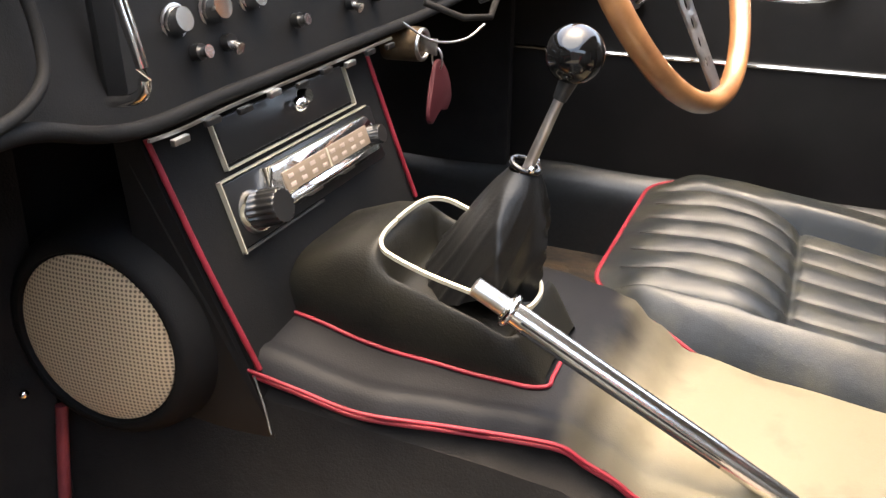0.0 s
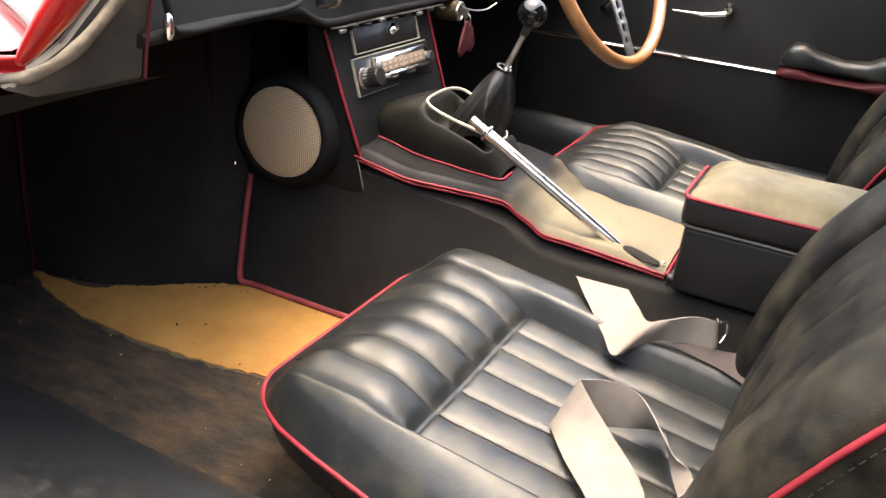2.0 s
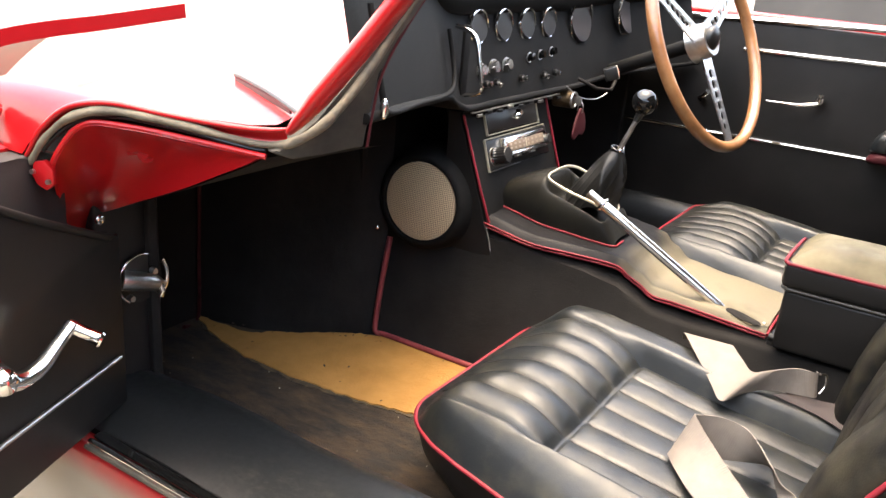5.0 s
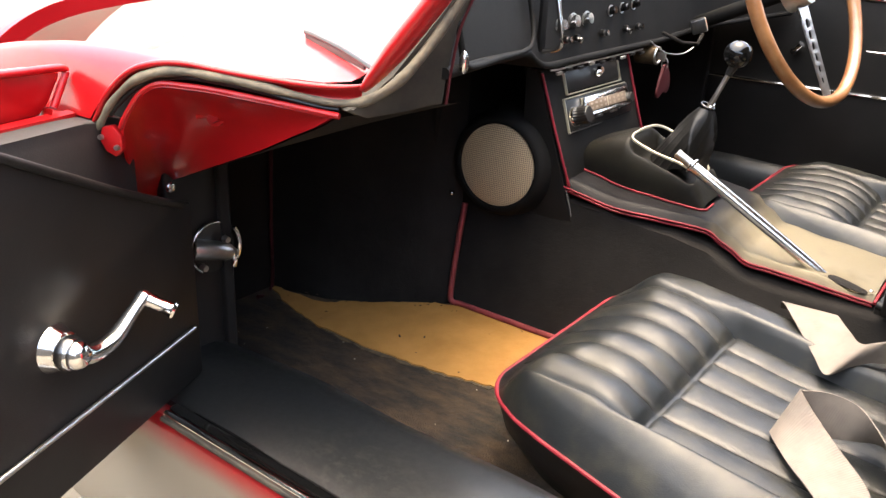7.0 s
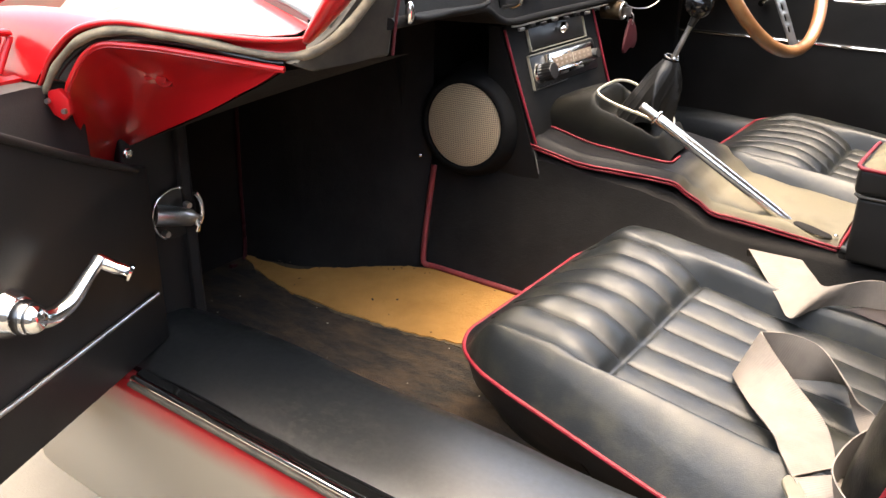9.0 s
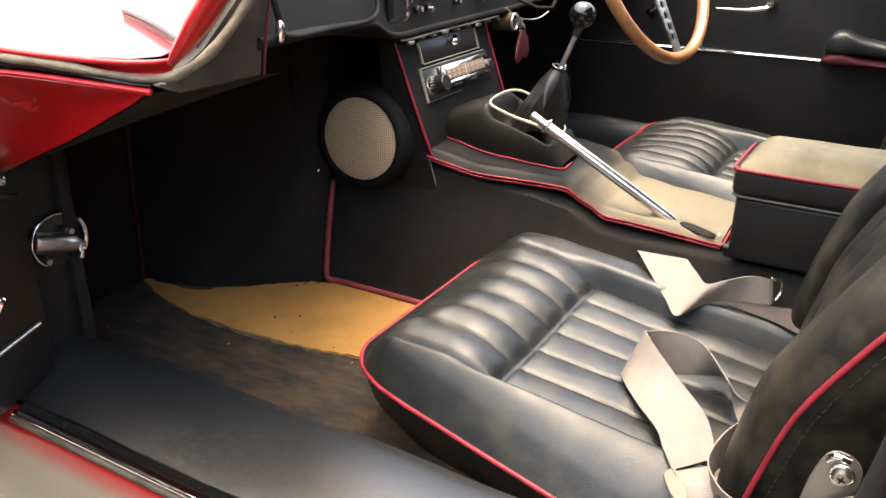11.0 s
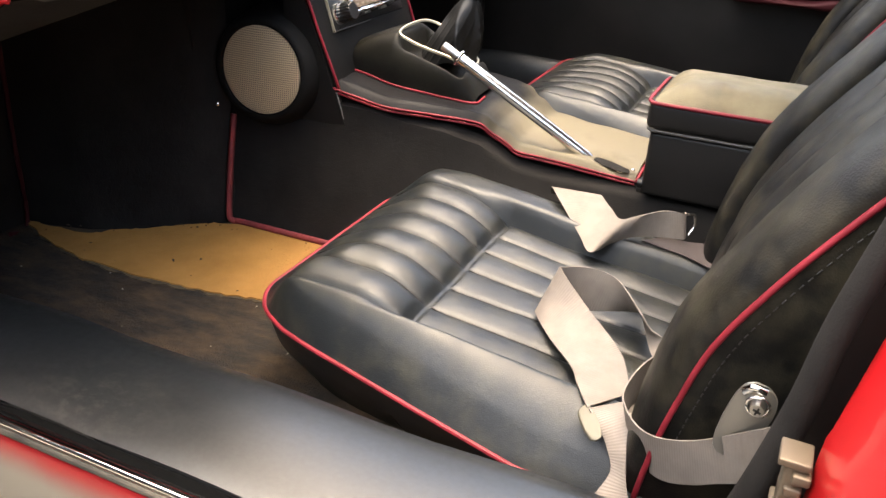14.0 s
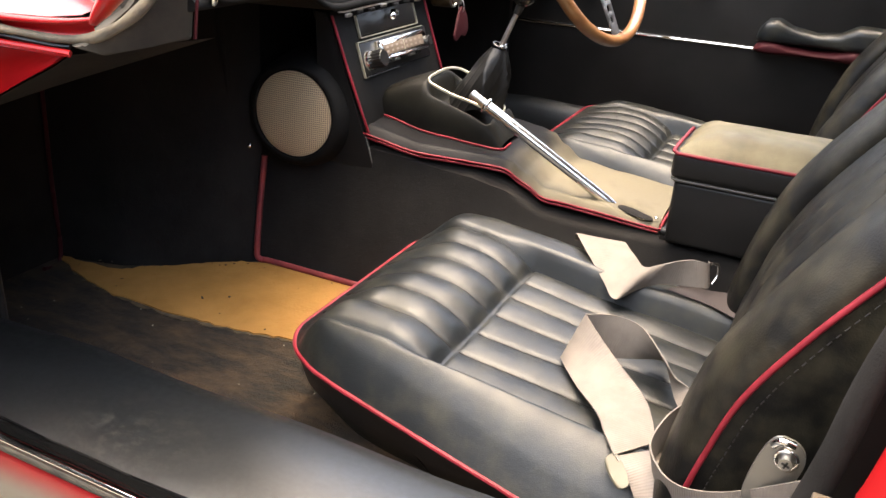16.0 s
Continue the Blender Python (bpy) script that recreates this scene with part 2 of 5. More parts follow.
perforate(GRILLE, (0.58, 0.44, 0.28), (0.14, 0.10, 0.06), 0.0031)
CONCRETE = mat("dusty concrete", (0.42, 0.38, 0.32), 0.8)
mottle(CONCRETE, ((0.125, 0.111, 0.088), (0.165, 0.146, 0.117)), 3, 8.0)
grain(CONCRETE, 260, 0.3, 0.001, "noise")
RUBBER = mat("dusty door rubber", (0.10, 0.085, 0.065), 0.8)
mottle(RUBBER, ((0.045, 0.038, 0.028), (0.19, 0.155, 0.105)), 22, 9.0, 0.34, 0.66)
grain(RUBBER, 200, 0.5, 0.002, "noise")
DUSTY = mat("dusty black cloth", (0.03, 0.026, 0.022), 0.85)
mottle(DUSTY, ((0.014, 0.0125, 0.010), (0.058, 0.050, 0.038)), 16, 7.0)
ORANGE = mat("orange mark", (0.7, 0.16, 0.05), 0.5)
BLACK = mat("black plastic", (0.010, 0.010, 0.010), 0.3)
KNOB = mat("polished black knob", (0.004, 0.004, 0.004), 0.05, spec=0.55)
CREAM = mat("cream plastic", (0.42, 0.375, 0.30), 0.4)
BEAD = mat("grey bead", (0.05, 0.047, 0.042), 0.5)
GUIDE = mat("yellowed plastic", (0.13, 0.115, 0.08), 0.55)
ZINC = mat("dull grey steel", (0.22, 0.21, 0.19), 0.4, 0.8)
DULLED = mat("dusty grey brass", (0.13, 0.10, 0.07), 0.5, 0.5)
# dark copy of the webbing, with the shade put into its colour
WEB_SHADED = mat("mauve shaded webbing", (0.05, 0.038, 0.036), 0.85)
MAROON = mat("dark red leather, shaded piping", (0.050, 0.0065, 0.009), 0.65, spec=0.2)
# dark tone of the added roof that shades the rear
ROOF_SHADE = mat("dark unseen roof", (0.06, 0.056, 0.05), 0.9)
mottle(ROOF_SHADE, ((0.05, 0.047, 0.042), (0.08, 0.074, 0.066)), 4)
# self-lit material: the glare ahead is emitted by the surface
GLOW = mat("glowing haze stand-in", (0.8, 0.8, 0.8), 1.0)
GLOW.node_tree.nodes["Principled BSDF"].inputs["Emission Color"].default_value = (1.0, 0.97, 0.92, 1)
GLOW.node_tree.nodes["Principled BSDF"].inputs["Emission Strength"].default_value = 0.2
FRINGE = mat("frayed grey-brown felt", (0.10, 0.075, 0.045), 0.95)
mottle(FRINGE, ((0.03, 0.022, 0.014), (0.12, 0.085, 0.045)), 60, 6.0)
# dark tone of the unseen walls that cut the low sky
BLOCKER = mat("dark grey light blocker", (0.07, 0.066, 0.062), 0.85)
mottle(BLOCKER, ((0.055, 0.052, 0.05), (0.09, 0.085, 0.08)), 1.5)


# ---- shape helpers ----
def mesh_of(name, bm, material, smooth=40):
    bmesh.ops.recalc_face_normals(bm, faces=bm.faces)
    for f in bm.faces:
        f.smooth = True
    for e in bm.edges:
        if len(e.link_faces) == 2 and e.calc_face_angle(0) > radians(smooth):
            e.smooth = False
    me = bpy.data.meshes.new(name)
    bm.to_mesh(me)
    bm.free()
    me.materials.append(material)
    return me


def thing(name, label, category, group="", kind="", at=(0, 0, 0)):
    ob = new(name)
    ob.location = at
    ob.empty_display_size = 0.05
    bpy.context.view_layer.update()
    return tagged(ob, label, category, group, kind)


def part(name, bm, material, parent, label="", smooth=40):
    """One mesh under a thing or under a part, given in world places."""
    ob = new(name, mesh_of(name, bm, material, smooth))
    ob.parent = parent
    base = parent.matrix_basis if parent.parent is None else parent.parent.matrix_basis
    ob.data.transform(base.inverted())
    return tagged(ob, label)


def whole(name, bm, material, label, category, group="", kind="", smooth=40):
    return tagged(new(name, mesh_of(name, bm, material, smooth)), label, category, group, kind)


def box(x0, x1, y0, y1, z0, z1, bevel=0.0, seg=3, bm=None, m=None):
    bm = bm or bmesh.new()
    r = bmesh.ops.create_cube(bm, size=1, matrix=(m or Matrix()) @ Matrix.Translation(((x0 + x1) / 2, (y0 + y1) / 2, (z0 + z1) / 2)) @ Matrix.Diagonal((x1 - x0, y1 - y0, z1 - z0, 1)))
    if bevel:
        es = list({e for v in r["verts"] for e in v.link_edges})
        bmesh.ops.bevel(bm, geom=es, offset=bevel, segments=seg, affect="EDGES", profile=0.5)
    return bm


def rod(a, b, r, r2=None, seg=16, bm=None, cap=True):
    bm = bm or bmesh.new()
    a, b = Vector(a), Vector(b)
    m = Matrix.Translation((a + b) / 2) @ (b - a).to_track_quat("Z", "Y").to_matrix().to_4x4()
    bmesh.ops.create_cone(bm, cap_ends=cap, segments=seg, radius1=r, radius2=r if r2 is None else r2, depth=(b - a).length, matrix=m)
    return bm


def ball(c, r, bm=None, seg=20, squash=(1, 1, 1)):
    bm = bm or bmesh.new()
    bmesh.ops.create_uvsphere(bm, u_segments=seg, v_segments=seg // 2 + 2, radius=r, matrix=Matrix.Translation(c) @ Matrix.Diagonal((*squash, 1)))
    return bm


def smooth_line(points, per=6, closed=False):
    """A Catmull-Rom curve through the points."""
    p = [Vector(q) for q in points]
    n, out = len(p), []
    for i in range(n if closed else n - 1):
        a, b, c, d = (p[(i + k) % n] if closed else p[min(max(i + k, 0), n - 1)] for k in (-1, 0, 1, 2))
        for j in range(per):
            t = j / per
            out.append(0.5 * (2 * b + (c - a) * t + (2 * a - 5 * b + 4 * c - d) * t * t + (3 * b - a - 3 * c + d) * t ** 3))
    if not closed:
        out.append(p[-1])
    return out


def sweep(points, ring, bm=None, closed=False, caps=True, up=(0, 0, 1)):
    """Carry a flat ring, given as (side, up) pairs or a function of 0..1, along points."""
    bm = bm or bmesh.new()
    p, n = [Vector(q) for q in points], len(points)
    rows = []
    for i in range(n):
        ahead = (p[(i + 1) % n] if closed or i < n - 1 else p[i]) - (p[i - 1] if closed or i else p[i])
        ahead.normalize()
        side = ahead.cross(Vector(up))
        if side.length < 1e-4:
            side = ahead.cross(Vector((0, 1, 0)))
        side.normalize()
        top = side.cross(ahead)
        shape = ring(i / max(1, n - 1)) if callable(ring) else ring
        rows.append([bm.verts.new(p[i] + side * s + top * u) for s, u in shape])
    k = len(rows[0])
    for i in range(n if closed else n - 1):
        a, b = rows[i], rows[(i + 1) % n]
        for j in range(k):
            bm.faces.new((a[j], a[(j + 1) % k], b[(j + 1) % k], b[j]))
    if caps and not closed:
        bm.faces.new(rows[0])
        bm.faces.new(rows[-1][::-1])
    return bm


def circle(r, n=10, squash=1.0):
    return [(r * math.cos(2 * math.pi * i / n), r * squash * math.sin(2 * math.pi * i / n)) for i in range(n)]


def tube(points, r, bm=None, n=10, closed=False, per=6, smooth=True):
    pts = smooth_line(points, per, closed) if smooth else points
    return sweep(pts, circle(r, n), bm, closed)


def sheet(fn, nu, nv, bm=None):
    """A surface fn(u, v), u and v from 0 to 1."""
    bm = bm or bmesh.new()
    vs = [[bm.verts.new(fn(i / nu, j / nv)) for j in range(nv + 1)] for i in range(nu + 1)]
    for i in range(nu):
        for j in range(nv):
            bm.faces.new((vs[i][j], vs[i + 1][j], vs[i + 1][j + 1], vs[i][j + 1]))
    return bm


def thick(bm, by):
    bmesh.ops.recalc_face_normals(bm, faces=bm.faces)
    bmesh.ops.solidify(bm, geom=bm.faces[:], thickness=by)
    return bm


def plate(points, offset, bm=None, bevel=0.0):
    """A flat outline given thickness by the vector offset."""
    bm = bm or bmesh.new()
    a = [bm.verts.new(Vector(p)) for p in points]
    b = [bm.verts.new(Vector(p) + Vector(offset)) for p in points]
    n = len(a)
    bm.faces.new(a)
    bm.faces.new(b[::-1])
    for i in range(n):
        bm.faces.new((a[i], b[i], b[(i + 1) % n], a[(i + 1) % n]))
    if bevel:
        bmesh.ops.bevel(bm, geom=bm.edges[:], offset=bevel, segments=2, affect="EDGES", profile=0.5)
    return bm


def lerp(a, b, t):
    return a + (b - a) * t


def curve_at(knots, t):
    """A smooth value from (t, value) knots."""
    if t <= knots[0][0]:
        return knots[0][1]
    for (a, va), (b, vb) in zip(knots, knots[1:]):
        if t <= b:
            s = (t - a) / (b - a)
            return va + (vb - va) * s * s * (3 - 2 * s)
    return knots[-1][1]


def along(knots, t):
    """A value from (t, value) knots, in straight runs."""
    return float(np.interp(t, [k[0] for k in knots], [k[1] for k in knots]))


FLOOR, GROUND = 0.165, 0.0

# ---- setting ----
whole("ground", sheet(lambda u, v: (lerp(-40, 40, u), lerp(-40, 40, v), GROUND), 8, 8), CONCRETE, "dusty beige concrete floor under the car", "ground", kind="structure")

# added emissive sheet that stands in for the blown-out brightness ahead
whole("backdrop", sheet(lambda u, v: (30 * math.sin(lerp(-1.1, 1.1, u)), 30 * math.cos(lerp(-1.1, 1.1, u)), lerp(-0.5, 14, v)), 24, 2), GLOW, "added glowing sheet for the bright distance ahead of the car", "backdrop", kind="structure")





# partial roof out of view, added to keep sky light off the backrests
def roof_shade_fn(u, v):
    x, y = lerp(-0.02, 1.04, u), lerp(-0.17, -1.0, v)
    return (x, y, 0.94 + 0.07 * math.sin(math.pi * u) ** 0.5 + 0.03 * math.sin(math.pi * min(1, v * 1.2)))


whole("ceiling", thick(sheet(roof_shade_fn, 20, 16), 0.02), ROOF_SHADE, "unseen dark roof panel added to shade the rear", "ceiling", kind="structure")
whole("wall_rear", box(-0.10, 1.12, -1.03, -1.0, FLOOR, 0.95, 0.01), TRIM, "dark panel behind the cabin", "wall", kind="structure")

# unseen light blockers added on the door side and behind the car
whole("blocker_west", box(-3.1, -2.9, -5.0, 3.5, 0.0, 1.8), BLOCKER, "unseen dark grey wall added to block sky light", "wall", kind="structure")
whole("blocker_south", box(-3.1, 6.0, -5.2, -5.0, 0.0, 3.4), BLOCKER, "unseen dark grey wall added to block sky light", "wall", kind="structure")

# also added out of view: hides the bright horizon at the far rear
whole("blocker_east", box(3.0, 3.2, -5.0, 0.6, 0.0, 1.3), BLOCKER, "unseen dark grey wall added to block far-side sky", "wall", kind="structure")

# cabin floor pan with carpet
whole("floor", box(-0.14, 1.16, -0.75, 0.86, FLOOR - 0.02, FLOOR, 0.002), CARPET, "worn dark brown carpet on the cabin floor", "floor", kind="structure")


def patch(points, z, lift, wob, seed):
    rnd = random.Random(seed)
    pts = smooth_line([(x, y, z) for x, y in points], 8, True)
    pts = [p + Vector((rnd.uniform(-wob, wob), rnd.uniform(-wob, wob), 0)) for p in pts]
    return plate(pts, (0, 0, lift))


def along_edge(y, near_door):
    """Where the felt's edge lies at y, on the door side or the tunnel side."""
    knots = [(0.12, 0.20), (0.22, 0.177), (0.35, 0.142), (0.56, 0.127), (0.735, 0.177)] if near_door else [(0.12, 0.345), (0.42, 0.335), (0.50, 0.305), (0.60, 0.22), (0.735, 0.177)]
    return float(np.interp(y, [k[0] for k in knots], [k[1] for k in knots]))


FELT_EDGE = [(0.177, 0.735), (0.185, 0.64), (0.22, 0.60), (0.25, 0.56), (0.305, 0.50), (0.335, 0.42), (0.345, 0.28), (0.345, 0.12), (0.20, 0.12), (0.177, 0.22), (0.159, 0.28), (0.142, 0.35), (0.130, 0.444), (0.127, 0.56), (0.145, 0.66)]
whole("floor_underlay", patch(FELT_EDGE, FLOOR, 0.0035, 0.0026, 3), YELLOW, "bare yellow felt underlay with torn edges on the floor", "underlay", kind="structure")
whole("underlay_fringe", patch([(x - 0.005 if x < 0.24 else x + 0.003, y - 0.002) for x, y in FELT_EDGE], FLOOR, 0.0014, 0.0045, 8), FRINGE, "frayed grey-brown edge round the felt underlay", "underlay", kind="structure")
scraps = bmesh.new()
chance = random.Random(5)
for _ in range(34):
    k = chance.random()
    y = lerp(0.16, 0.70, k)
    x = lerp(along_edge(y, True), along_edge(y, False), chance.choice((chance.uniform(0.03, 0.12), chance.uniform(0.9, 0.98), chance.random())))
    bmesh.ops.create_icosphere(scraps, subdivisions=1, radius=chance.choice((0.0009, 0.0013, 0.0022)), matrix=Matrix.Translation((x, y, FLOOR + 0.0042)) @ pose(0, 0, 0, 0, 0, chance.uniform(0, 180)) @ Matrix.Diagonal((chance.uniform(0.7, 2.4), 0.8, 0.5, 1)))
whole("felt_scraps", scraps, CARPET, "dark scraps and specks on the yellow felt", "scraps", kind="stuff")

grit = bmesh.new()
dice = random.Random(11)
for _ in range(32):
    x, y = dice.uniform(-0.08, 0.30), dice.uniform(0.15, 0.72)
    if x > 0.30 - 0.25 * max(0, y - 0.3):
        continue
    s = dice.uniform(0.0005, 0.0012)
    bmesh.ops.create_icosphere(grit, subdivisions=1, radius=s, matrix=Matrix.Translation((x, y, FLOOR + 0.0008)) @ Matrix.Diagonal((dice.uniform(0.7, 2.0), dice.uniform(0.7, 1.6), 0.6, 1)))
whole("floor_grit", grit, CREAM, "pale crumbs and grit on the cabin carpet", "grit", kind="stuff")

# ---- sills ----
def sill(mirror):
    f = (lambda x: 2 * 0.51 - x) if mirror else (lambda x: x)
    t = thing("door_sill", "padded black vinyl door sill with a chrome finisher" if not mirror else "padded black vinyl sill under the far door", "sill", "door sills")
    prof = [(-0.245, 0.285), (-0.225, 0.292), (-0.18, 0.296), (-0.14, 0.293), (-0.118, 0.284), (-0.106, 0.268), (-0.102, 0.24), (-0.095, FLOOR), (-0.245, FLOOR)]
    def ring(y, dz):
        return [(f(x), y, z + (dz if z > 0.25 else 0)) for x, z in prof]
    bm = bmesh.new()
    ys = [lerp(-0.46, 0.60, i / 40) for i in range(41)]
    rows = [[bm.verts.new(p) for p in ring(y, 0.002 * math.sin(y * 23) - 0.003 * max(0, y - 0.3) * 10)] for y in ys]
    for a, b in zip(rows, rows[1:]):
        for j in range(len(prof)):
            bm.faces.new((a[j], a[(j + 1) % len(prof)], b[(j + 1) % len(prof)], b[j]))
    bm.faces.new(rows[0])
    bm.faces.new(rows[-1])
    part("pad", bm, SILL, t, smooth=60)
    part("finisher", sweep([(f(-0.2625), -0.46, 0.2815), (f(-0.2625), 0.40, 0.2815)], circle(0.0036, 14)), CHROME, t, "polished steel finisher strip")
    part("tread_strip", sweep([(f(-0.2515), -0.46, 0.2835), (f(-0.2515), 0.40, 0.2835)], [(-0.0070, 0), (-0.0065, 0.0018), (-0.002, 0.003), (0.0025, 0.003), (0.0045, 0.0012), (0.0075, 0)]), KNOB, t, "glossy black strip inside the finisher")
    part("seal", sweep([(f(-0.2680), -0.46, 0.2780), (f(-0.2680), 0.40, 0.2780)], circle(0.0028, 8)), DUSTY, t, "dusty olive rubber door seal")
    bm = bmesh.new()
    # reaches low so its painted pale tone covers the shadow under the car
    prof2 = [(-0.264, 0.279), (-0.2685, 0.2760), (-0.2715, 0.268), (-0.2730, 0.250), (-0.2735, 0.215), (-0.2720, 0.150), (-0.2680, 0.085), (-0.258, 0.062), (-0.244, 0.062), (-0.247, 0.276)]
    sweep_rows = [[bm.verts.new((f(x), y, z)) for x, z in prof2] for y in (-0.46, 0.62)]
    a, b = sweep_rows
    for j in range(len(prof2)):
        bm.faces.new((a[j], a[(j + 1) % len(prof2)], b[(j + 1) % len(prof2)], b[j]))
    bm.faces.new(a)
    bm.faces.new(b)
    part("outer_sill", bm, SILL_PAINT, t, "red painted outer sill toned pale below like the lit floor")
    return t


sill(False)
sill(True)

# ---- tunnel and footwell ----
tunnel = thing("transmission_tunnel", "black trimmed transmission tunnel with red carpet binding", "tunnel")


TUN = [(0.50, 0.331, 0.383, 0.40), (0.30, 0.336, 0.386, 0.382), (0.16, 0.342, 0.402, 0.366), (0.10, 0.345, 0.414, 0.352), (0.05, 0.347, 0.421, 0.325), (0.0, 0.348, 0.425, 0.319), (-0.10, 0.350, 0.43, 0.318), (-0.40, 0.352, 0.43, 0.318), (-0.70, 0.352, 0.43, 0.318)]
CX = 0.53


def tun(y, k):
    return curve_at(sorted((r[0], r[k]) for r in TUN), y)


def tunnel_fn(u, v):
    y = lerp(0.50, -0.70, u)
    foot, top, h = tun(y, 1), tun(y, 2), tun(y, 3)
    prof = [(foot, FLOOR), (lerp(foot, top, 0.45), lerp(FLOOR, h, 0.42)), (lerp(foot, top, 0.88), lerp(FLOOR, h, 0.80)), (top, h - 0.012), (top + 0.02, h - 0.006)]
    prof = prof + [(2 * CX - x, z) for x, z in prof[::-1]]
    s = v * (len(prof) - 1)
    i = min(int(s), len(prof) - 2)
    return (lerp(prof[i][0], prof[i + 1][0], s - i), y, lerp(prof[i][1], prof[i + 1][1], s - i))


part("tunnel_cover", sheet(tunnel_fn, 48, 36), FELT, tunnel, "black trim over the tunnel", 50)


def binding(points, w=0.007, n=6):
    return sweep(smooth_line(points, 8), [(-w, -0.002), (-w, 0.002), (0, 0.0035), (w, 0.002), (w, -0.002)])


part("binding", tube([(0.356, 0.476, 0.335), (0.340, 0.476, 0.26), (0.326, 0.474, 0.19), (0.324, 0.468, 0.174), (0.3295, 0.45, 0.172), (0.331, 0.34, 0.172), (0.333, 0.2, 0.172), (0.335, 0.05, 0.172)], 0.0048), BINDING, tunnel, "faded red binding tape")

# flared front of the tunnel and the bulkhead of the footwell
foot = thing("footwell_lining", "black vinyl lining of the deep footwell with red piping", "lining", kind="structure")


def flare_fn(u, v):
    base = [(0.337, 0.47), (0.30, 0.505), (0.25, 0.57), (0.205, 0.64), (0.178, 0.735)]
    s = u * 4
    i = min(int(s), 3)
    x, y = lerp(base[i][0], base[i + 1][0], s - i), lerp(base[i][1], base[i + 1][1], s - i)
    return (x + 0.05 * v * (1 - 0.7 * u), y + 0.03 * v, lerp(FLOOR, 0.575, v))


part("side_lining", thick(sheet(flare_fn, 24, 12), -0.006), FELT, foot)
part("bulkhead_lining", box(-0.20, 0.19, 0.74, 0.76, FLOOR, 0.56, 0.002), FELT, foot)
part("outer_lining", box(-0.125, -0.112, 0.47, 0.75, FLOOR, 0.56, 0.002), FELT, foot)
# darker red than the other piping: footwell shade is in its colour
part("piping", tube([(0.182, 0.733, 0.45), (0.176, 0.734, 0.3), (0.172, 0.734, FLOOR + 0.004), (0.13, 0.72, FLOOR + 0.004)], 0.0034), MAROON, foot, "red piping darkened for shade")
part("bulkhead_right", box(0.19, 1.16, 0.80, 0.82, FLOOR, 0.56, 0.002), FELT, foot)
part("tunnel_bulkhead", box(0.33, 0.66, 0.52, 0.535, FLOOR, 0.60, 0.002), FELT, foot, "black panel behind the console")
part("far_lining", box(1.135, 1.16, 0.40, 0.82, FLOOR, 0.60, 0.002), FELT, foot)
part("stud", ball((0.3385, 0.4905, 0.3525), 0.0042), CHROME, foot, "small chrome fastener")

# ---- console ----
console = thing("centre_console", "black leather centre console with red piping, top tan at the rear", "console")


def face_y(z):
    return 0.313 + (z - 0.39) * 0.32


def console_face():
    pts = [(0.387, 0.385), (0.373, 0.56), (0.650, 0.56), (0.655, 0.385)]
    return plate([(x, face_y(z), z) for x, z in pts], (0, 0.03, 0.0))


part("face_panel", console_face(), DASH, console)
part("side_panel", plate([(0.383, face_y(0.385) + 0.004, 0.385), (0.370, face_y(0.56) + 0.004, 0.56), (0.370, 0.39, 0.56), (0.378, 0.39, 0.34), (0.381, face_y(0.34), 0.34)], (0.012, 0, 0)), VINYL, console)
part("side_panel", plate([(0.657, face_y(0.385) + 0.004, 0.385), (0.652, face_y(0.56) + 0.004, 0.56), (0.652, 0.46, 0.56), (0.657, 0.46, 0.34), (0.657, face_y(0.34), 0.34)], (-0.012, 0, 0)), VINYL, console)
part("piping", tube([(0.373, face_y(0.56) - 0.002, 0.556), (0.379, face_y(0.47) - 0.002, 0.47), (0.388, face_y(0.393) - 0.003, 0.393)], 0.0021), PIPING, console)
part("piping", tube([(0.649, face_y(0.56) - 0.002, 0.556), (0.652, face_y(0.47) - 0.002, 0.47), (0.655, face_y(0.42) - 0.003, 0.42)], 0.0021), PIPING, console)
part("side_bead", tube([(0.385, 0.314, 0.388), (0.378, 0.303, 0.371), (0.371, 0.294, 0.355)], 0.0008), BEAD, console, "thin grey bead on the side panel")

# top of the console: edges from front to rear (y, left x, height, right x)
TOP = [(0.33, 0.387, 0.398, 0.665), (0.235, 0.393, 0.382, 0.66), (0.17, 0.409, 0.378, 0.650), (0.13, 0.421, 0.375, 0.643), (0.105, 0.428, 0.371, 0.638), (0.082, 0.434, 0.356, 0.632), (0.05, 0.435, 0.339, 0.625), (-0.02, 0.442, 0.333, 0.617), (-0.114, 0.449, 0.324, 0.620)]


def top_at(y, k):
    return curve_at(sorted((r[0], r[k]) for r in TOP), y)


def top_fn(u, v):
    y = lerp(0.33, -0.114, u)
    x0, x1, h = top_at(y, 1), top_at(y, 3), top_at(y, 2)
    x = lerp(x0, x1, v)
    crown = 0.010 * math.sin(math.pi * v) ** 0.6
    side = 0.012 * (max(0, 1 - v / 0.06) + max(0, 1 - (1 - v) / 0.06))
    # slot of the hand brake
    slot = 0.020 * math.exp(-((x - 0.466) / 0.011) ** 2) * (math.exp(-((y + 0.080) / 0.020) ** 2) + 0.3 * math.exp(-((y - 0.012) / 0.022) ** 2))
    rim = 0.004 * math.exp(-((v - 0.035) / 0.03) ** 2)
    return (x, y, h + crown - side * 0.5 - slot + rim)


part("top_panel", thick(sheet(top_fn, 70, 50), 0.008), CONSOLE_TOP, console, "black leather top turning tan at the rear", 60)
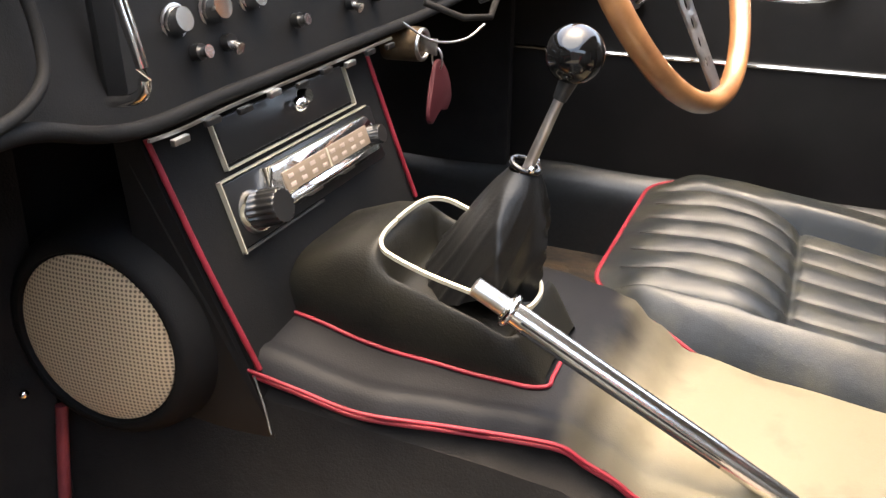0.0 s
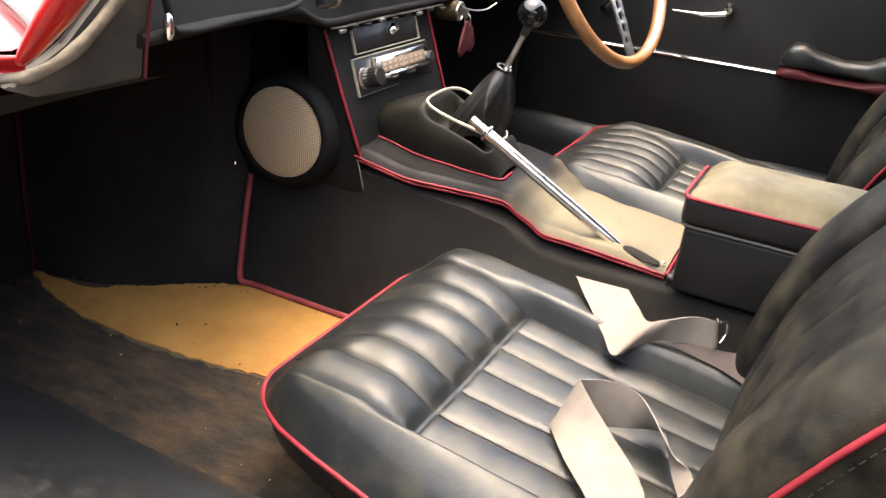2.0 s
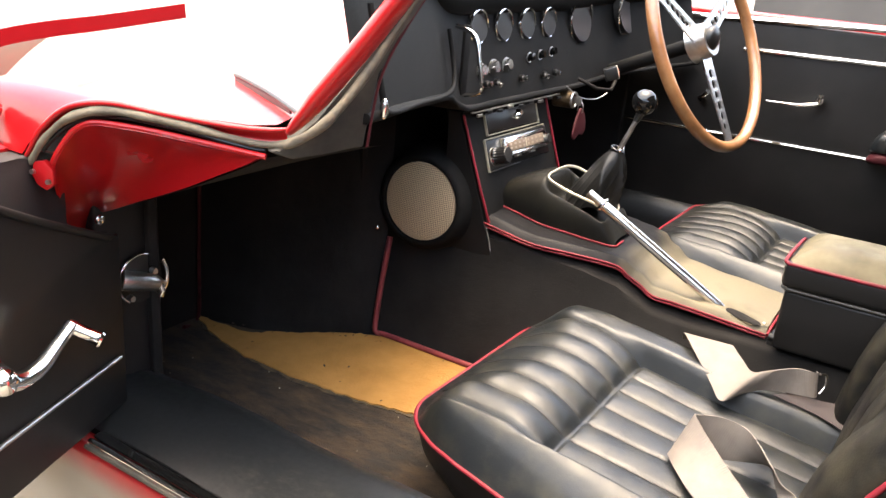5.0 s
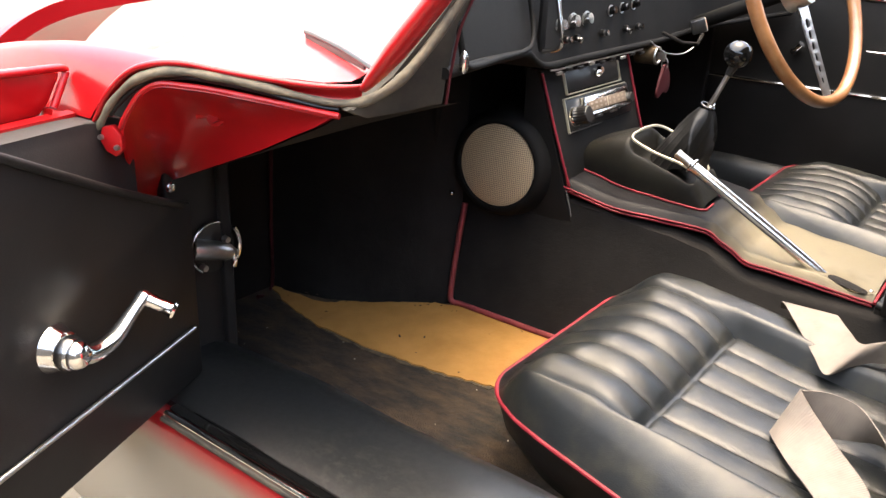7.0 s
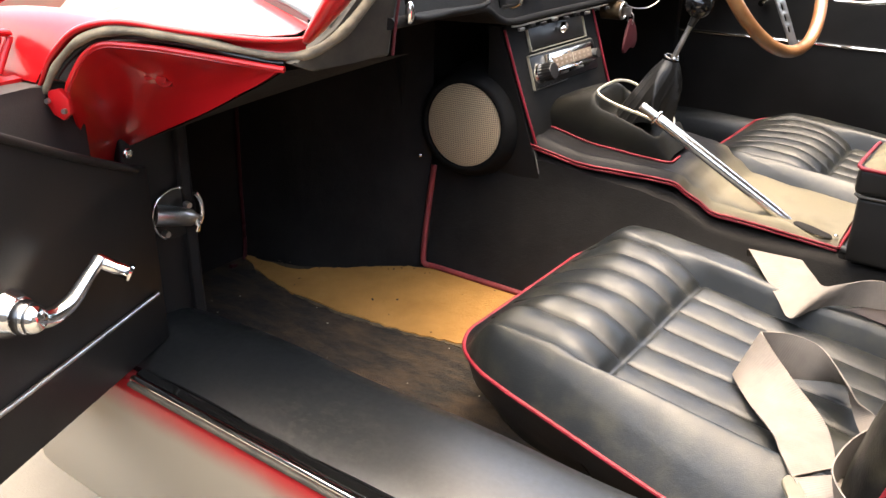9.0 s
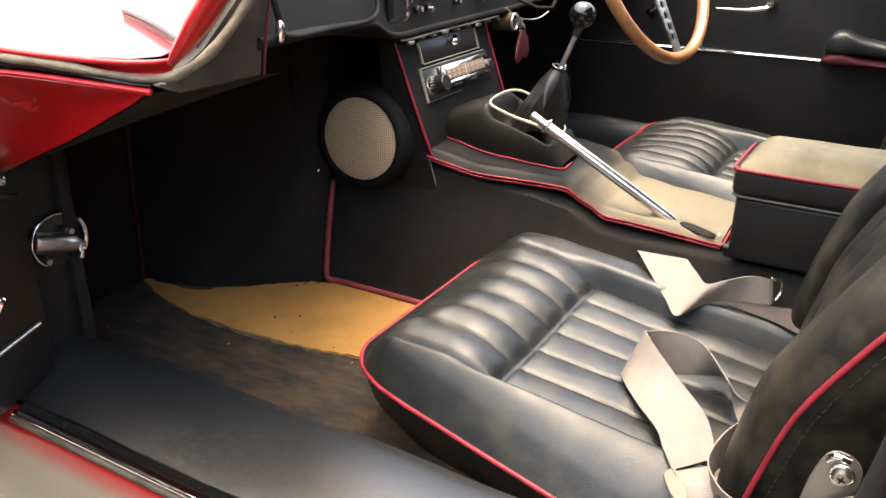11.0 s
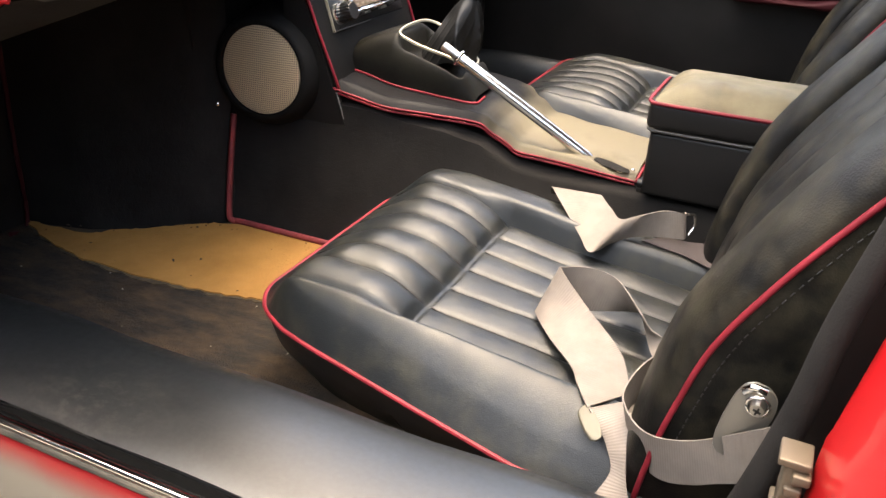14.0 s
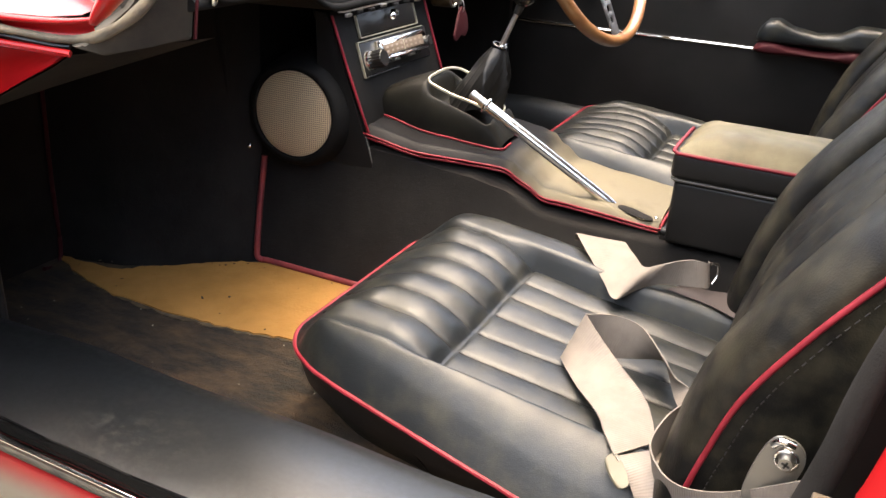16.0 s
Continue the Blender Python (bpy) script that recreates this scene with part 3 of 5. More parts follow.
for k, away, low in ((1, 0.003, 0.004), (1, 0.001, 0.0095)):
    part("piping", tube([(top_at(y, k) - away, y, top_at(y, 2) - low) for y in (0.325, 0.28, 0.235, 0.18, 0.13, 0.105, 0.09, 0.07, 0.05, 0.02, -0.02, -0.07, -0.114)], 0.0015), PIPING, console)
part("piping", tube([(0.447, -0.116, 0.320), (0.48, -0.117, 0.327), (0.56, -0.117, 0.330), (0.600, -0.117, 0.328), (0.620, -0.116, 0.318)], 0.0021), PIPING, console)
part("rear_panel", box(0.44, 0.625, -0.13, -0.118, 0.20, 0.322, 0.003), VINYL, console)
SLOT = [Vector(p) for p in ((0.478, -0.010, 0.337), (0.474, -0.035, 0.3345), (0.468, -0.060, 0.3315), (0.460, -0.085, 0.3295), (0.4535, -0.104, 0.3285))]
part("brake_slot", sweep(smooth_line(SLOT, 6), lambda t: [(x, z * 0.22) for x, z in circle(along([(0, 0.001), (0.25, 0.0065), (0.6, 0.0105), (0.9, 0.008), (1, 0.002)], t), 12)]), FELT, console, "dark worn slot under the hand brake", 60)
part("corner_rivet", ball((0.4555, -0.108, 0.3325), 0.0028, squash=(1, 1, 0.6)), CHROME, console)
part("tunnel_roll", tube([(0.426, -0.122, 0.3275), (0.425, -0.19, 0.3235), (0.424, -0.25, 0.3195), (0.424, -0.48, 0.312)], 0.0058, n=12), VINYL, console, "padded roll beside the armrest box")
# hump round the gear lever


def hump_fn(u, v):
    y = lerp(0.325, 0.13, u)
    w = along([(0, 0.063), (0.5, 0.060), (0.85, 0.056), (1, 0.050)], u)
    top = along([(0, 0.446), (0.2, 0.462), (0.32, 0.4665), (0.42, 0.457), (0.75, 0.441), (0.88, 0.430), (1, 0.392)], u)
    a = lerp(math.pi, 0, v)
    c, s = math.cos(a), math.sin(a)
    if c > 0:
        w = along([(0, 0.063), (0.6, 0.057), (0.8, 0.046), (1, 0.026)], u)
    x = 0.514 + math.copysign(abs(c) ** 0.42, c) * w * (1.06 - 0.06 * abs(s))
    base = top_at(y, 2)
    sunk = 0.03 / (1 + math.exp(-(0.044 - abs(x - 0.509)) / 0.0018)) / (1 + math.exp((y - 0.252) / 0.0018)) / (1 + math.exp((0.156 - y) / 0.0018))
    return (x, y, base + (top - base) * abs(s) ** 0.5 - sunk)


part("hump", sheet(hump_fn, 70, 80), HUMP, console, "black leather hump round the gear lever", 60)


def top_z(x, y):
    v = (x - top_at(y, 1)) / (top_at(y, 3) - top_at(y, 1))
    return top_fn((0.33 - y) / 0.444, v)[2]


hump_edge = [Vector(hump_fn(u, 0.0)) + Vector((-0.002, 0, 0.002)) for u in (0.02, 0.15, 0.3, 0.45, 0.6, 0.75, 0.88, 0.96)] + [Vector(hump_fn(1.0, v)) + Vector((0, -0.003, 0.0)) for v in (0.12, 0.3, 0.45)]
part("piping", tube([(p.x, p.y, top_z(p.x, p.y) + 0.0016) for p in hump_edge], 0.0016), PIPING, console)
part("horseshoe_trim", sweep(smooth_line([(0.499, 0.260, 0.4695), (0.480, 0.2595, 0.468), (0.466, 0.255, 0.4655), (0.4615, 0.245, 0.461), (0.462, 0.216, 0.4515), (0.462, 0.178, 0.4440), (0.466, 0.160, 0.4370), (0.484, 0.151, 0.4290), (0.508, 0.150, 0.4270), (0.522, 0.154, 0.4290), (0.526, 0.162, 0.4360)], 8), [(-0.0014, -0.002), (-0.0014, 0.0010), (0, 0.0016), (0.0014, 0.0010), (0.0014, -0.002)]), IVORY, console, "bright ivory edge of the gear gate")
part("front_trim", sweep(smooth_line([(0.5005, 0.2602, 0.4697), (0.520, 0.259, 0.471), (0.541, 0.256, 0.4708), (0.554, 0.247, 0.4685), (0.558, 0.234, 0.464), (0.557, 0.205, 0.454)], 8), [(-0.0014, -0.002), (-0.0014, 0.0010), (0, 0.0016), (0.0014, 0.0010), (0.0014, -0.002)]), IVORY, console, "short bright bracket at the front of the gate")

# ---- radio and cassette blank ----


def on_face(x, z, out=0.0):
    return Vector((x, face_y(z), z)) + Vector((0, -1, 0.32)).normalized() * out


def face_box(x0, x1, z0, z1, out, bevel=0.0015):
    n = Vector((0, -1, 0.32)).normalized()
    return plate([on_face(x, z, -0.004) for x, z in ((x0, z0), (x0, z1), (x1, z1), (x1, z0))], n * (out + 0.004), bevel=bevel)


def face_frame(x0, x1, z0, z1, w, out, sides="lrtb"):
    bm = bmesh.new()
    for s in sides:
        a = {"l": (x0, x0 + w, z0, z1), "r": (x1 - w, x1, z0, z1), "t": (x0, x1, z1 - w, z1), "b": (x0, x1, z0, z0 + w)}[s]
        n = Vector((0, -1, 0.32)).normalized()
        plate([on_face(x, z, -0.004) for x, z in ((a[0], a[2]), (a[0], a[3]), (a[1], a[3]), (a[1], a[2]))], n * (out + 0.004), bm)
    return bm


blank = thing("ashtray", "black ashtray drawer with a bright frame in the console", "ashtray")
part("panel", face_box(0.4315, 0.6015, 0.521, 0.5505, 0.003), BLACK, blank)
part("frame", face_frame(0.428, 0.605, 0.5175, 0.549, 0.0012, 0.0042, "lrb"), IVORY, blank, "thin bright frame")
pull = part("pull", ball(on_face(0.522, 0.538, 0.009), 0.0075, squash=(1.0, 0.8, 0.8)), CHROME, blank, "small chrome pull")
part("pull_stem", rod(on_face(0.522, 0.538), on_face(0.522, 0.538, 0.008), 0.004), CHROME, pull)
part("pull_flange", rod(on_face(0.536, 0.541, 0.002), on_face(0.536, 0.541, 0.010), 0.0075, 0.005), CHROME, pull)

radio = thing("car_radio", "old car radio with chrome bezel, brown dial and two knobs", "radio")
part("body", face_box(0.419, 0.628, 0.466, 0.511, 0.002), BLACK, radio)
part("frame", face_frame(0.416, 0.618, 0.4635, 0.5135, 0.0011, 0.0040, "lt"), IVORY, radio, "thin chrome surround")
part("frame_foot", face_frame(0.416, 0.520, 0.4635, 0.512, 0.0014, 0.003, "b"), BEAD, radio, "dull lower edge")
DIAL = ((0.458, 0.481), (0.452, 0.496), (0.461, 0.5085), (0.598, 0.5085), (0.606, 0.500), (0.600, 0.481))
FACE_N = Vector((0, -1, 0.32)).normalized()
part("bezel_block", plate([on_face(x, z, -0.002) for x, z in DIAL], FACE_N * 0.015, bevel=0.0015), CHROME, radio, "bright chrome bezel")
part("dial", face_box(0.468, 0.592, 0.4865, 0.5015, 0.0142, 0.0006), TARNISH, radio, "worn brown tuning dial")
part("pointer", face_box(0.5275, 0.529, 0.4868, 0.5012, 0.0149, 0.0002), IVORY, radio, "pale tuning pointer")
for i in range(8):
    for k in range(2):
        part("dial_mark", face_box(0.473 + i * 0.0148, 0.480 + i * 0.0148, 0.4892 + 0.0062 * k, 0.4922 + 0.0062 * k, 0.0145, 0.0002), PRINT, radio, "faded printed bar")
part("lower_lip", face_box(0.462, 0.600, 0.479, 0.4835, 0.0165, 0.001), CHROME, radio, "chrome lip below the dial")
for i in range(5):
    part("push_button", face_box(0.474 + i * 0.025, 0.492 + i * 0.025, 0.4745, 0.4785, 0.009, 0.001), STEEL if i % 2 else BLACK, radio)
for x, z, big in ((0.444, 0.485, 1.0), (0.611, 0.489, 0.62)):
    flutes = [((0.0136 if i % 4 < 2 else 0.0127) * big * math.cos(math.pi * i / 36), (0.0136 if i % 4 < 2 else 0.0127) * big * math.sin(math.pi * i / 36)) for i in range(72)]
    k = part("knob", sweep([on_face(x, z, d) for d in (0.004, 0.024 * big, 0.026 * big)], lambda t: [(p * (1 - 0.1 * (t > 0.95)), q * (1 - 0.1 * (t > 0.95))) for p, q in flutes]), BLACK, radio, "black ribbed knob")
    part("collar", rod(on_face(x - 0.004, z), on_face(x - 0.004, z, 0.007 * big), 0.0165 * big, 0.0145 * big, 28), CHROME, k, "chrome collar")

# ---- speaker ----
spk = thing("loudspeaker", "round loudspeaker with a cream mesh grille in a black pod", "loudspeaker")
SC, SN = Vector((0.352, 0.418, 0.411)), Vector((-0.985, -0.07, 0.05)).normalized()
SU = (Vector((0, 0, 1)) - SN * SN.z).normalized()
SS = SU.cross(SN)


def disc_ring(profile, n=48, squash=1.0):
    """Turn (radius, out) pairs round the speaker's axis."""
    bm = bmesh.new()
    rows = [[bm.verts.new(SC + SN * o + (SS * math.cos(a) + SU * math.sin(a)) * r) for a in (2 * math.pi * i / n for i in range(n))] for r, o in profile]
    for a, b in zip(rows, rows[1:]):
        for j in range(n):
            bm.faces.new((a[j], a[(j + 1) % n], b[(j + 1) % n], b[j]))
    bm.faces.new(rows[-1])
    return bm


part("pod", disc_ring([(0.093, -0.075), (0.088, -0.045), (0.083, -0.020), (0.079, -0.007), (0.074, 0.0015), (0.069, 0.0042), (0.0655, 0.0035), (0.064, -0.001)]), DASH, spk, "moulded black pod", 60)
part("grille", disc_ring([(0.0632, -0.004), (0.0632, 0.001), (0.056, 0.0035), (0.04, 0.005), (0.02, 0.0058), (0.004, 0.006)]), GRILLE, spk, "perforated cream grille", 60)

# ---- armrest ----
arm = thing("armrest", "tan leather armrest box with red piping", "armrest")
part("box", box(0.418, 0.556, -0.55, -0.128, 0.315, 0.402, 0.006), VINYL, arm)
part("lid_bead", tube([(0.416, -0.5, 0.404), (0.416, -0.13, 0.404), (0.424, -0.1245, 0.404), (0.550, -0.1245, 0.404), (0.558, -0.13, 0.404), (0.558, -0.5, 0.404)], 0.0022, smooth=False), BEAD, arm, "grey bead under the lid")
part("lid_side", box(0.412, 0.560, -0.55, -0.122, 0.406, 0.442, 0.008), VINYL, arm)


def cushion_fn(u, v):
    x, y = lerp(0.414, 0.558, v), lerp(-0.55, -0.124, u)
    d = min(x - 0.414, 0.558 - x, -0.124 - y)
    corner = max(0.0, 0.02 - (x - 0.414)) + max(0.0, 0.02 - (0.558 - x)) + max(0.0, 0.02 - (-0.124 - y))
    return (x, y, 0.438 + 0.026 * (1 - (1 - min(d / 0.05, 1)) ** 2.4) - (0.12 * max(0.0, corner - 0.02)) + 0.0018 * noise.noise((x * 30, y * 18, 2.0)))


part("cushion", sheet(cushion_fn, 60, 30), TAN_HIDE, arm, "tan leather pad", 60)
part("piping", tube([(0.412, -0.55, 0.440), (0.412, -0.30, 0.440), (0.412, -0.145, 0.440), (0.418, -0.126, 0.440), (0.435, -0.121, 0.440), (0.530, -0.121, 0.440), (0.546, -0.1225, 0.440)], 0.0024), PIPING, arm)

# ---- seats ----
SX = 0.168


SEAT_FRONT, SEAT_BACK, SEAT_R, SM = 0.195, -0.38, 0.07, 0.186


def seat_half(y):
    return along([(-0.40, 0.262), (-0.14, 0.252), (-0.03, 0.236), (0.09, 0.214), (0.15, 0.198), (0.22, 0.192)], y)


def seat_outline(y):
    """Half width of the cushion at y, with rounded front corners."""
    w, r = seat_half(y), SEAT_R
    over = y - (SEAT_FRONT - r)
    if over > 0:
        w -= r - math.sqrt(max(0, r * r - over * over))
    return w


def pip_z(y, lift=0.0):
    return along([(-0.4, 0.21), (-0.14, 0.237), (-0.03, 0.251), (0.08, 0.262), (0.16, 0.268), (0.25, 0.270)], y) + lift * ease(0.02, 0.15, y)


IN_X0, IN_X1, IN_Y = 0.014 - SM, 0.308 - SM, 0.007
PLEATS = 6
PITCH = (IN_X1 - IN_X0) / PLEATS


def seat_x(u, w):
    """Columns that follow the seams in the middle and the outline at the sides."""
    a, b = max(IN_X0, -0.93 * w), min(IN_X1, 0.93 * w)
    if u < 0.18:
        return lerp(-w, a, u / 0.18)
    if u > 0.82:
        return lerp(b, w, (u - 0.82) / 0.18)
    return lerp(a, b, (u - 0.18) / 0.64)


def seat_y(v):
    return along([(0, SEAT_BACK), (0.42, IN_Y - 0.03), (0.55, IN_Y + 0.03), (0.82, SEAT_FRONT - 0.05), (0.94, SEAT_FRONT - 0.008), (1, SEAT_FRONT)], v)


def ease(a, c, t):
    k = min(max((t - a) / (c - a), 0), 1)
    return k * k * (3 - 2 * k)


def cushion_z(x, y, lift=0.0):
    """Height of the cushion, x from its middle line; lift raises the front piping towards the crown."""
    lift *= ease(0.02, 0.15, y)
    half, fy = seat_half(y), SEAT_FRONT - SEAT_R
    d = min(half - abs(x), SEAT_FRONT - y)
    if y > fy and abs(x) > half - SEAT_R:
        d = SEAT_R - math.hypot(abs(x) - (half - SEAT_R), y - fy)
    d = max(d, 0.0)
    to_side, to_front = max(half - abs(x), 0.0), max(SEAT_FRONT - y, 0.0)
    k = ease(0.25, 0.75, to_side / (to_side + to_front + 1e-6))
    e = min(d / lerp(0.9 * (half - 0.172) + 0.014, 0.115, k), 1)
    crown = along([(-0.14, 0.060), (0.0, 0.060), (0.1, 0.057)], y) - lift
    z = pip_z(y) + lift + crown * (1 - (1 - e) ** lerp(2.2, 1.8, k))
    beyond = max(IN_X0 - x, x - IN_X1, 0.0)
    z += (0.006 if x < 0 else 0.003) * math.sin(math.pi * min(1, beyond / max(half - 0.5 * (IN_X1 - IN_X0) - 0.01, 0.02)) ** 0.8) * min(1, d / 0.02)
    side = 1 - ease(0.0, 0.017, beyond)
    s = (y - IN_Y) / (SEAT_FRONT - IN_Y)
    z -= side * (0.0245 if s < 0 else 0.0245 * max(0, 1 - s / 0.34) ** 2)
    pleat = math.sqrt(math.sin(math.pi * (x - IN_X0) / PITCH) ** 2 + 0.004) - 0.06
    seam = math.exp(-((x - IN_X0 + PITCH / 2) % PITCH - PITCH / 2) ** 2 / 0.0024 ** 2)
    fade = min(1, d / 0.035)
    if IN_X0 - PITCH * 0.2 < x < IN_X1 + PITCH * 0.2:
        inside = 1.0 if beyond == 0 else 1 - ease(0.0, PITCH * 0.2, beyond)
        if s > 0:
            z += inside * fade * ((0.0058 * pleat - 0.003) - 0.0028 * seam) * ease(0, 0.07, s) * (1 - 0.9 * ease(0.6, 0.95, s))
        else:
            z += inside * (0.0036 * pleat - 0.0012 - 0.0024 * seam) * ease(0.0, 0.010, IN_Y - y)
    if beyond == 0:
        z -= 0.005 * math.exp(-((y - IN_Y - 0.002) / 0.004) ** 2)
    gx = min(abs(x - IN_X0), abs(x - IN_X1))
    z -= 0.003 * math.exp(-(gx / 0.004) ** 2) * (1 if s < 0 else max(0, 1 - s / 0.8)) * fade
    return z + 0.0035 * noise.noise((x * 9, y * 9, 0.3)) * e + 0.0006 * noise.noise((x * 45, y * 45, 1.3)) * e


def cushion_top(u, v, lift):
    y = seat_y(v)
    x = seat_x(u, max(seat_outline(y), 0.001))
    return (seat_side(x, y), y, cushion_z(x, y, lift))


def seat_side(x, y):
    """The side by the tunnel is trimmed narrower than the side by the door."""
    return SM + (x if x < 0 else x * min(1, 0.214 / seat_half(y)))


BACK_LINE = [(0.20, -0.242), (0.24, -0.245), (0.32, -0.256), (0.41, -0.279), (0.466, -0.309), (0.525, -0.349), (0.60, -0.405), (0.70, -0.485), (0.80, -0.56)]
BACK_HALF = [(0.20, 0.215), (0.28, 0.236), (0.45, 0.240), (0.62, 0.225), (0.72, 0.19), (0.80, 0.14)]


def back_edge(s, z):
    """The piped seam of the backrest at height z on side s."""
    y = (along(BACK_LINE, z - 0.02) + along(BACK_LINE, z) + along(BACK_LINE, z + 0.02)) / 3
    return Vector((SX + s * along(BACK_HALF, z), y, z))


def back_fn(u, v):
    z = lerp(0.215, 0.80, v)
    q = back_edge(1, z)
    w = q.x - SX
    inner = 0.56 * w
    if u < 0.28:
        a = u / 0.28 * math.pi
        x = lerp(-w, -inner, (1 - math.cos(a)) / 2)
        out = 0.027 * math.sin(a) ** 0.75 + 0.004 * (u / 0.28)
    elif u > 0.72:
        a = (1 - u) / 0.28 * math.pi
        x = lerp(w, inner, (1 - math.cos(a)) / 2)
        out = 0.027 * math.sin(a) ** 0.75 + 0.004 * ((1 - u) / 0.28)
    else:
        k = (u - 0.28) / 0.44
        x = lerp(-inner, inner, k)
        out = 0.004 + 0.0055 * abs(math.sin(math.pi * k * 4)) ** 0.45
    out += 0.003 * noise.noise((x * 12, z * 12, 4.0)) + 0.0007 * noise.noise((x * 60, z * 40, 2.0))
    return (SX + x, q.y + out * 0.9, z + out * 0.35)


def shell_fn(u, v):
    z = lerp(0.215, 0.80, v)
    a, b = back_edge(-1, z), back_edge(1, z)
    s = u * 4
    if s < 1:
        return Vector((a.x + 0.006 * s, a.y - 0.10 * s, a.z))
    if s > 3:
        return Vector((b.x - 0.006 * (4 - s), b.y - 0.10 * (4 - s), b.z))
    return Vector((lerp(a.x + 0.006, b.x - 0.006, (s - 1) / 2), a.y - 0.10 - 0.02 * math.sin((s - 1) / 2 * math.pi), a.z))


def seat(shift, label, lift=0.0, wide=1.0):
    t = thing("bucket_seat", label, "seat", "front seats")
    part("cushion", sheet(lambda u, v: cushion_top(u, v, lift), 150, 130), LEATHER, t, "pleated black leather cushion", 80)
    outline = []
    for i in range(41):
        y = lerp(SEAT_BACK, SEAT_FRONT, math.sin(i / 40 * math.pi / 2))
        outline.append((seat_outline(y), y))
    ring = [(SM - w, y) for w, y in outline] + [(seat_side(w, y), y) for w, y in outline[::-1]]
    bm = bmesh.new()
    rows = []
    for h, s in ((1.0, 0.0), (0.6, 0.010), (0.0, 0.045)):
        rows.append([bm.verts.new((SM + (x - SM) * (1 - s / 0.21), y - s * 0.8 * (1 if y > 0 else 0), lerp(FLOOR, pip_z(y, lift), h))) for x, y in ring])
    for a, b in zip(rows, rows[1:]):
        for j in range(len(ring) - 1):
            bm.faces.new((a[j], a[j + 1], b[j + 1], b[j]))
    for k in range(PLEATS + 1):
        x = IN_X0 + k * PITCH
        for y0, y1 in ((-0.24, IN_Y - 0.004), (IN_Y + 0.006, SEAT_FRONT - 0.022)):
            line = [(x, lerp(y0, y1, i / 30)) for i in range(31)]
            line = [(seat_side(x, y), y, cushion_z(x, y, lift) + 0.0004) for x, y in line if abs(x) < seat_outline(y) - 0.012]
            part("seam", sweep(line, circle(0.0009, 6)), FELT, t, "sunk dark seam")
    part("skirt", bm, VINYL, t, "plain black side of the cushion", 60)
    part("piping", sweep([(x, y, pip_z(y, lift)) for x, y in ring], circle(0.0026, 8)), PIPING, t)
    part("backrest", sheet(back_fn, 200, 90), BACKHIDE, t, "pleated black leather backrest", 80)
    for s in (-1, 1):
        part("back_piping", tube([back_edge(s, lerp(0.215, 0.80, i / 24)) + Vector((s * 0.002, 0, 0)) for i in range(25)], 0.0025, per=3), PIPING, t)
    for k in range(5):
        u = 0.28 + 0.44 * k / 4
        part("back_seam", tube([Vector(back_fn(u, lerp(0.02, 0.98, i / 30))) + Vector((0, 0.0006, 0.0002)) for i in range(31)], 0.0010, n=6, per=2), FELT, t, "sunk dark seam")
    stitches = bmesh.new()
    for i in range(70):
        z = lerp(0.30, 0.76, i / 70)
        p, q = back_edge(-1, z) + Vector((-0.0005, -0.013, 0)), back_edge(-1, z + 0.0035) + Vector((-0.0005, -0.013, 0))
        rod(p, q, 0.0006, 0.0006, 5, stitches)
    part("stitching", stitches, TRIM, t, "row of dark stitches beside the piping")
    part("back_shell", sheet(shell_fn, 48, 48), BACKHIDE, t, "black leather sides and back of the seat", 60)
    t.scale.x = wide
    t.location.x += shift[0] + SM * (1 - wide)
    t.location.y += shift[1]
    t.location.z += shift[2]
    return t


seat((0.0, 0.0, 0.0), "pleated black leather passenger seat with red piping")
seat((0.695, -0.03, 0.02), "pleated black leather driver's seat with red piping", 0.034, 0.92)

# ---- gear lever ----
gear = thing("gear_lever", "chrome gear lever with polished knob and leather boot", "gear lever")


def boot_fn(u, v):
    base = Vector((0.512, 0.200, 0.424))
    top = Vector((0.5195, 0.170, 0.517))
    c = base.lerp(top, v)
    r = along([(0, 0.040), (0.2, 0.039), (0.45, 0.035), (0.65, 0.029), (0.85, 0.020), (1, 0.0105)], v)
    a = 2 * math.pi * u
    fold = 1 - abs(math.sin(3.0 * a + 2.2 * math.sin(a + 0.6) + 1.6 * v))
    r *= 1 + (0.30 * fold ** 1.6 - 0.16) * math.sin(math.pi * min(1, 0.25 + 0.75 * v)) ** 0.7 + 0.07 * (1 - abs(math.sin(6 * a - 5 * v))) ** 3 * (1 - v)
    return c + Vector((math.cos(a) * r, math.sin(a) * r, -0.006 * math.sin(3 * a) * (1 - v)))


part("boot", sheet(boot_fn, 110, 32), BOOT, gear, "creased black leather boot", 75)
part("boot_ring", tube([Vector((0.5193, 0.1690, 0.5195)) + Vector((0.0098 * math.cos(a), 0.0095 * math.sin(a), 0.0035 * math.sin(a))) for a in (2 * math.pi * j / 12 for j in range(12))], 0.0022, closed=True, per=3), KNOB, gear, "black ring at the top of the boot")
for dx, dy in ((-0.008, -0.007), (0.0095, -0.005)):
    part("ring_stud", ball((0.5193 + dx, 0.1690 + dy, 0.5195), 0.0028, seg=12), CHROME, gear, "tiny bright stud")
part("lever", rod((0.5195, 0.170, 0.510), (0.5283, 0.1500, 0.5665), 0.0042, 0.0036), STEEL, gear, "chrome rod")
part("knob", ball((0.5315, 0.1425, 0.596), 0.0195, seg=40), KNOB, gear, "polished dark ball knob")
part("knob_neck", rod((0.5281, 0.1504, 0.5655), (0.5318, 0.1420, 0.5875), 0.0048, 0.0075), BLACK, gear, "black neck of the knob")

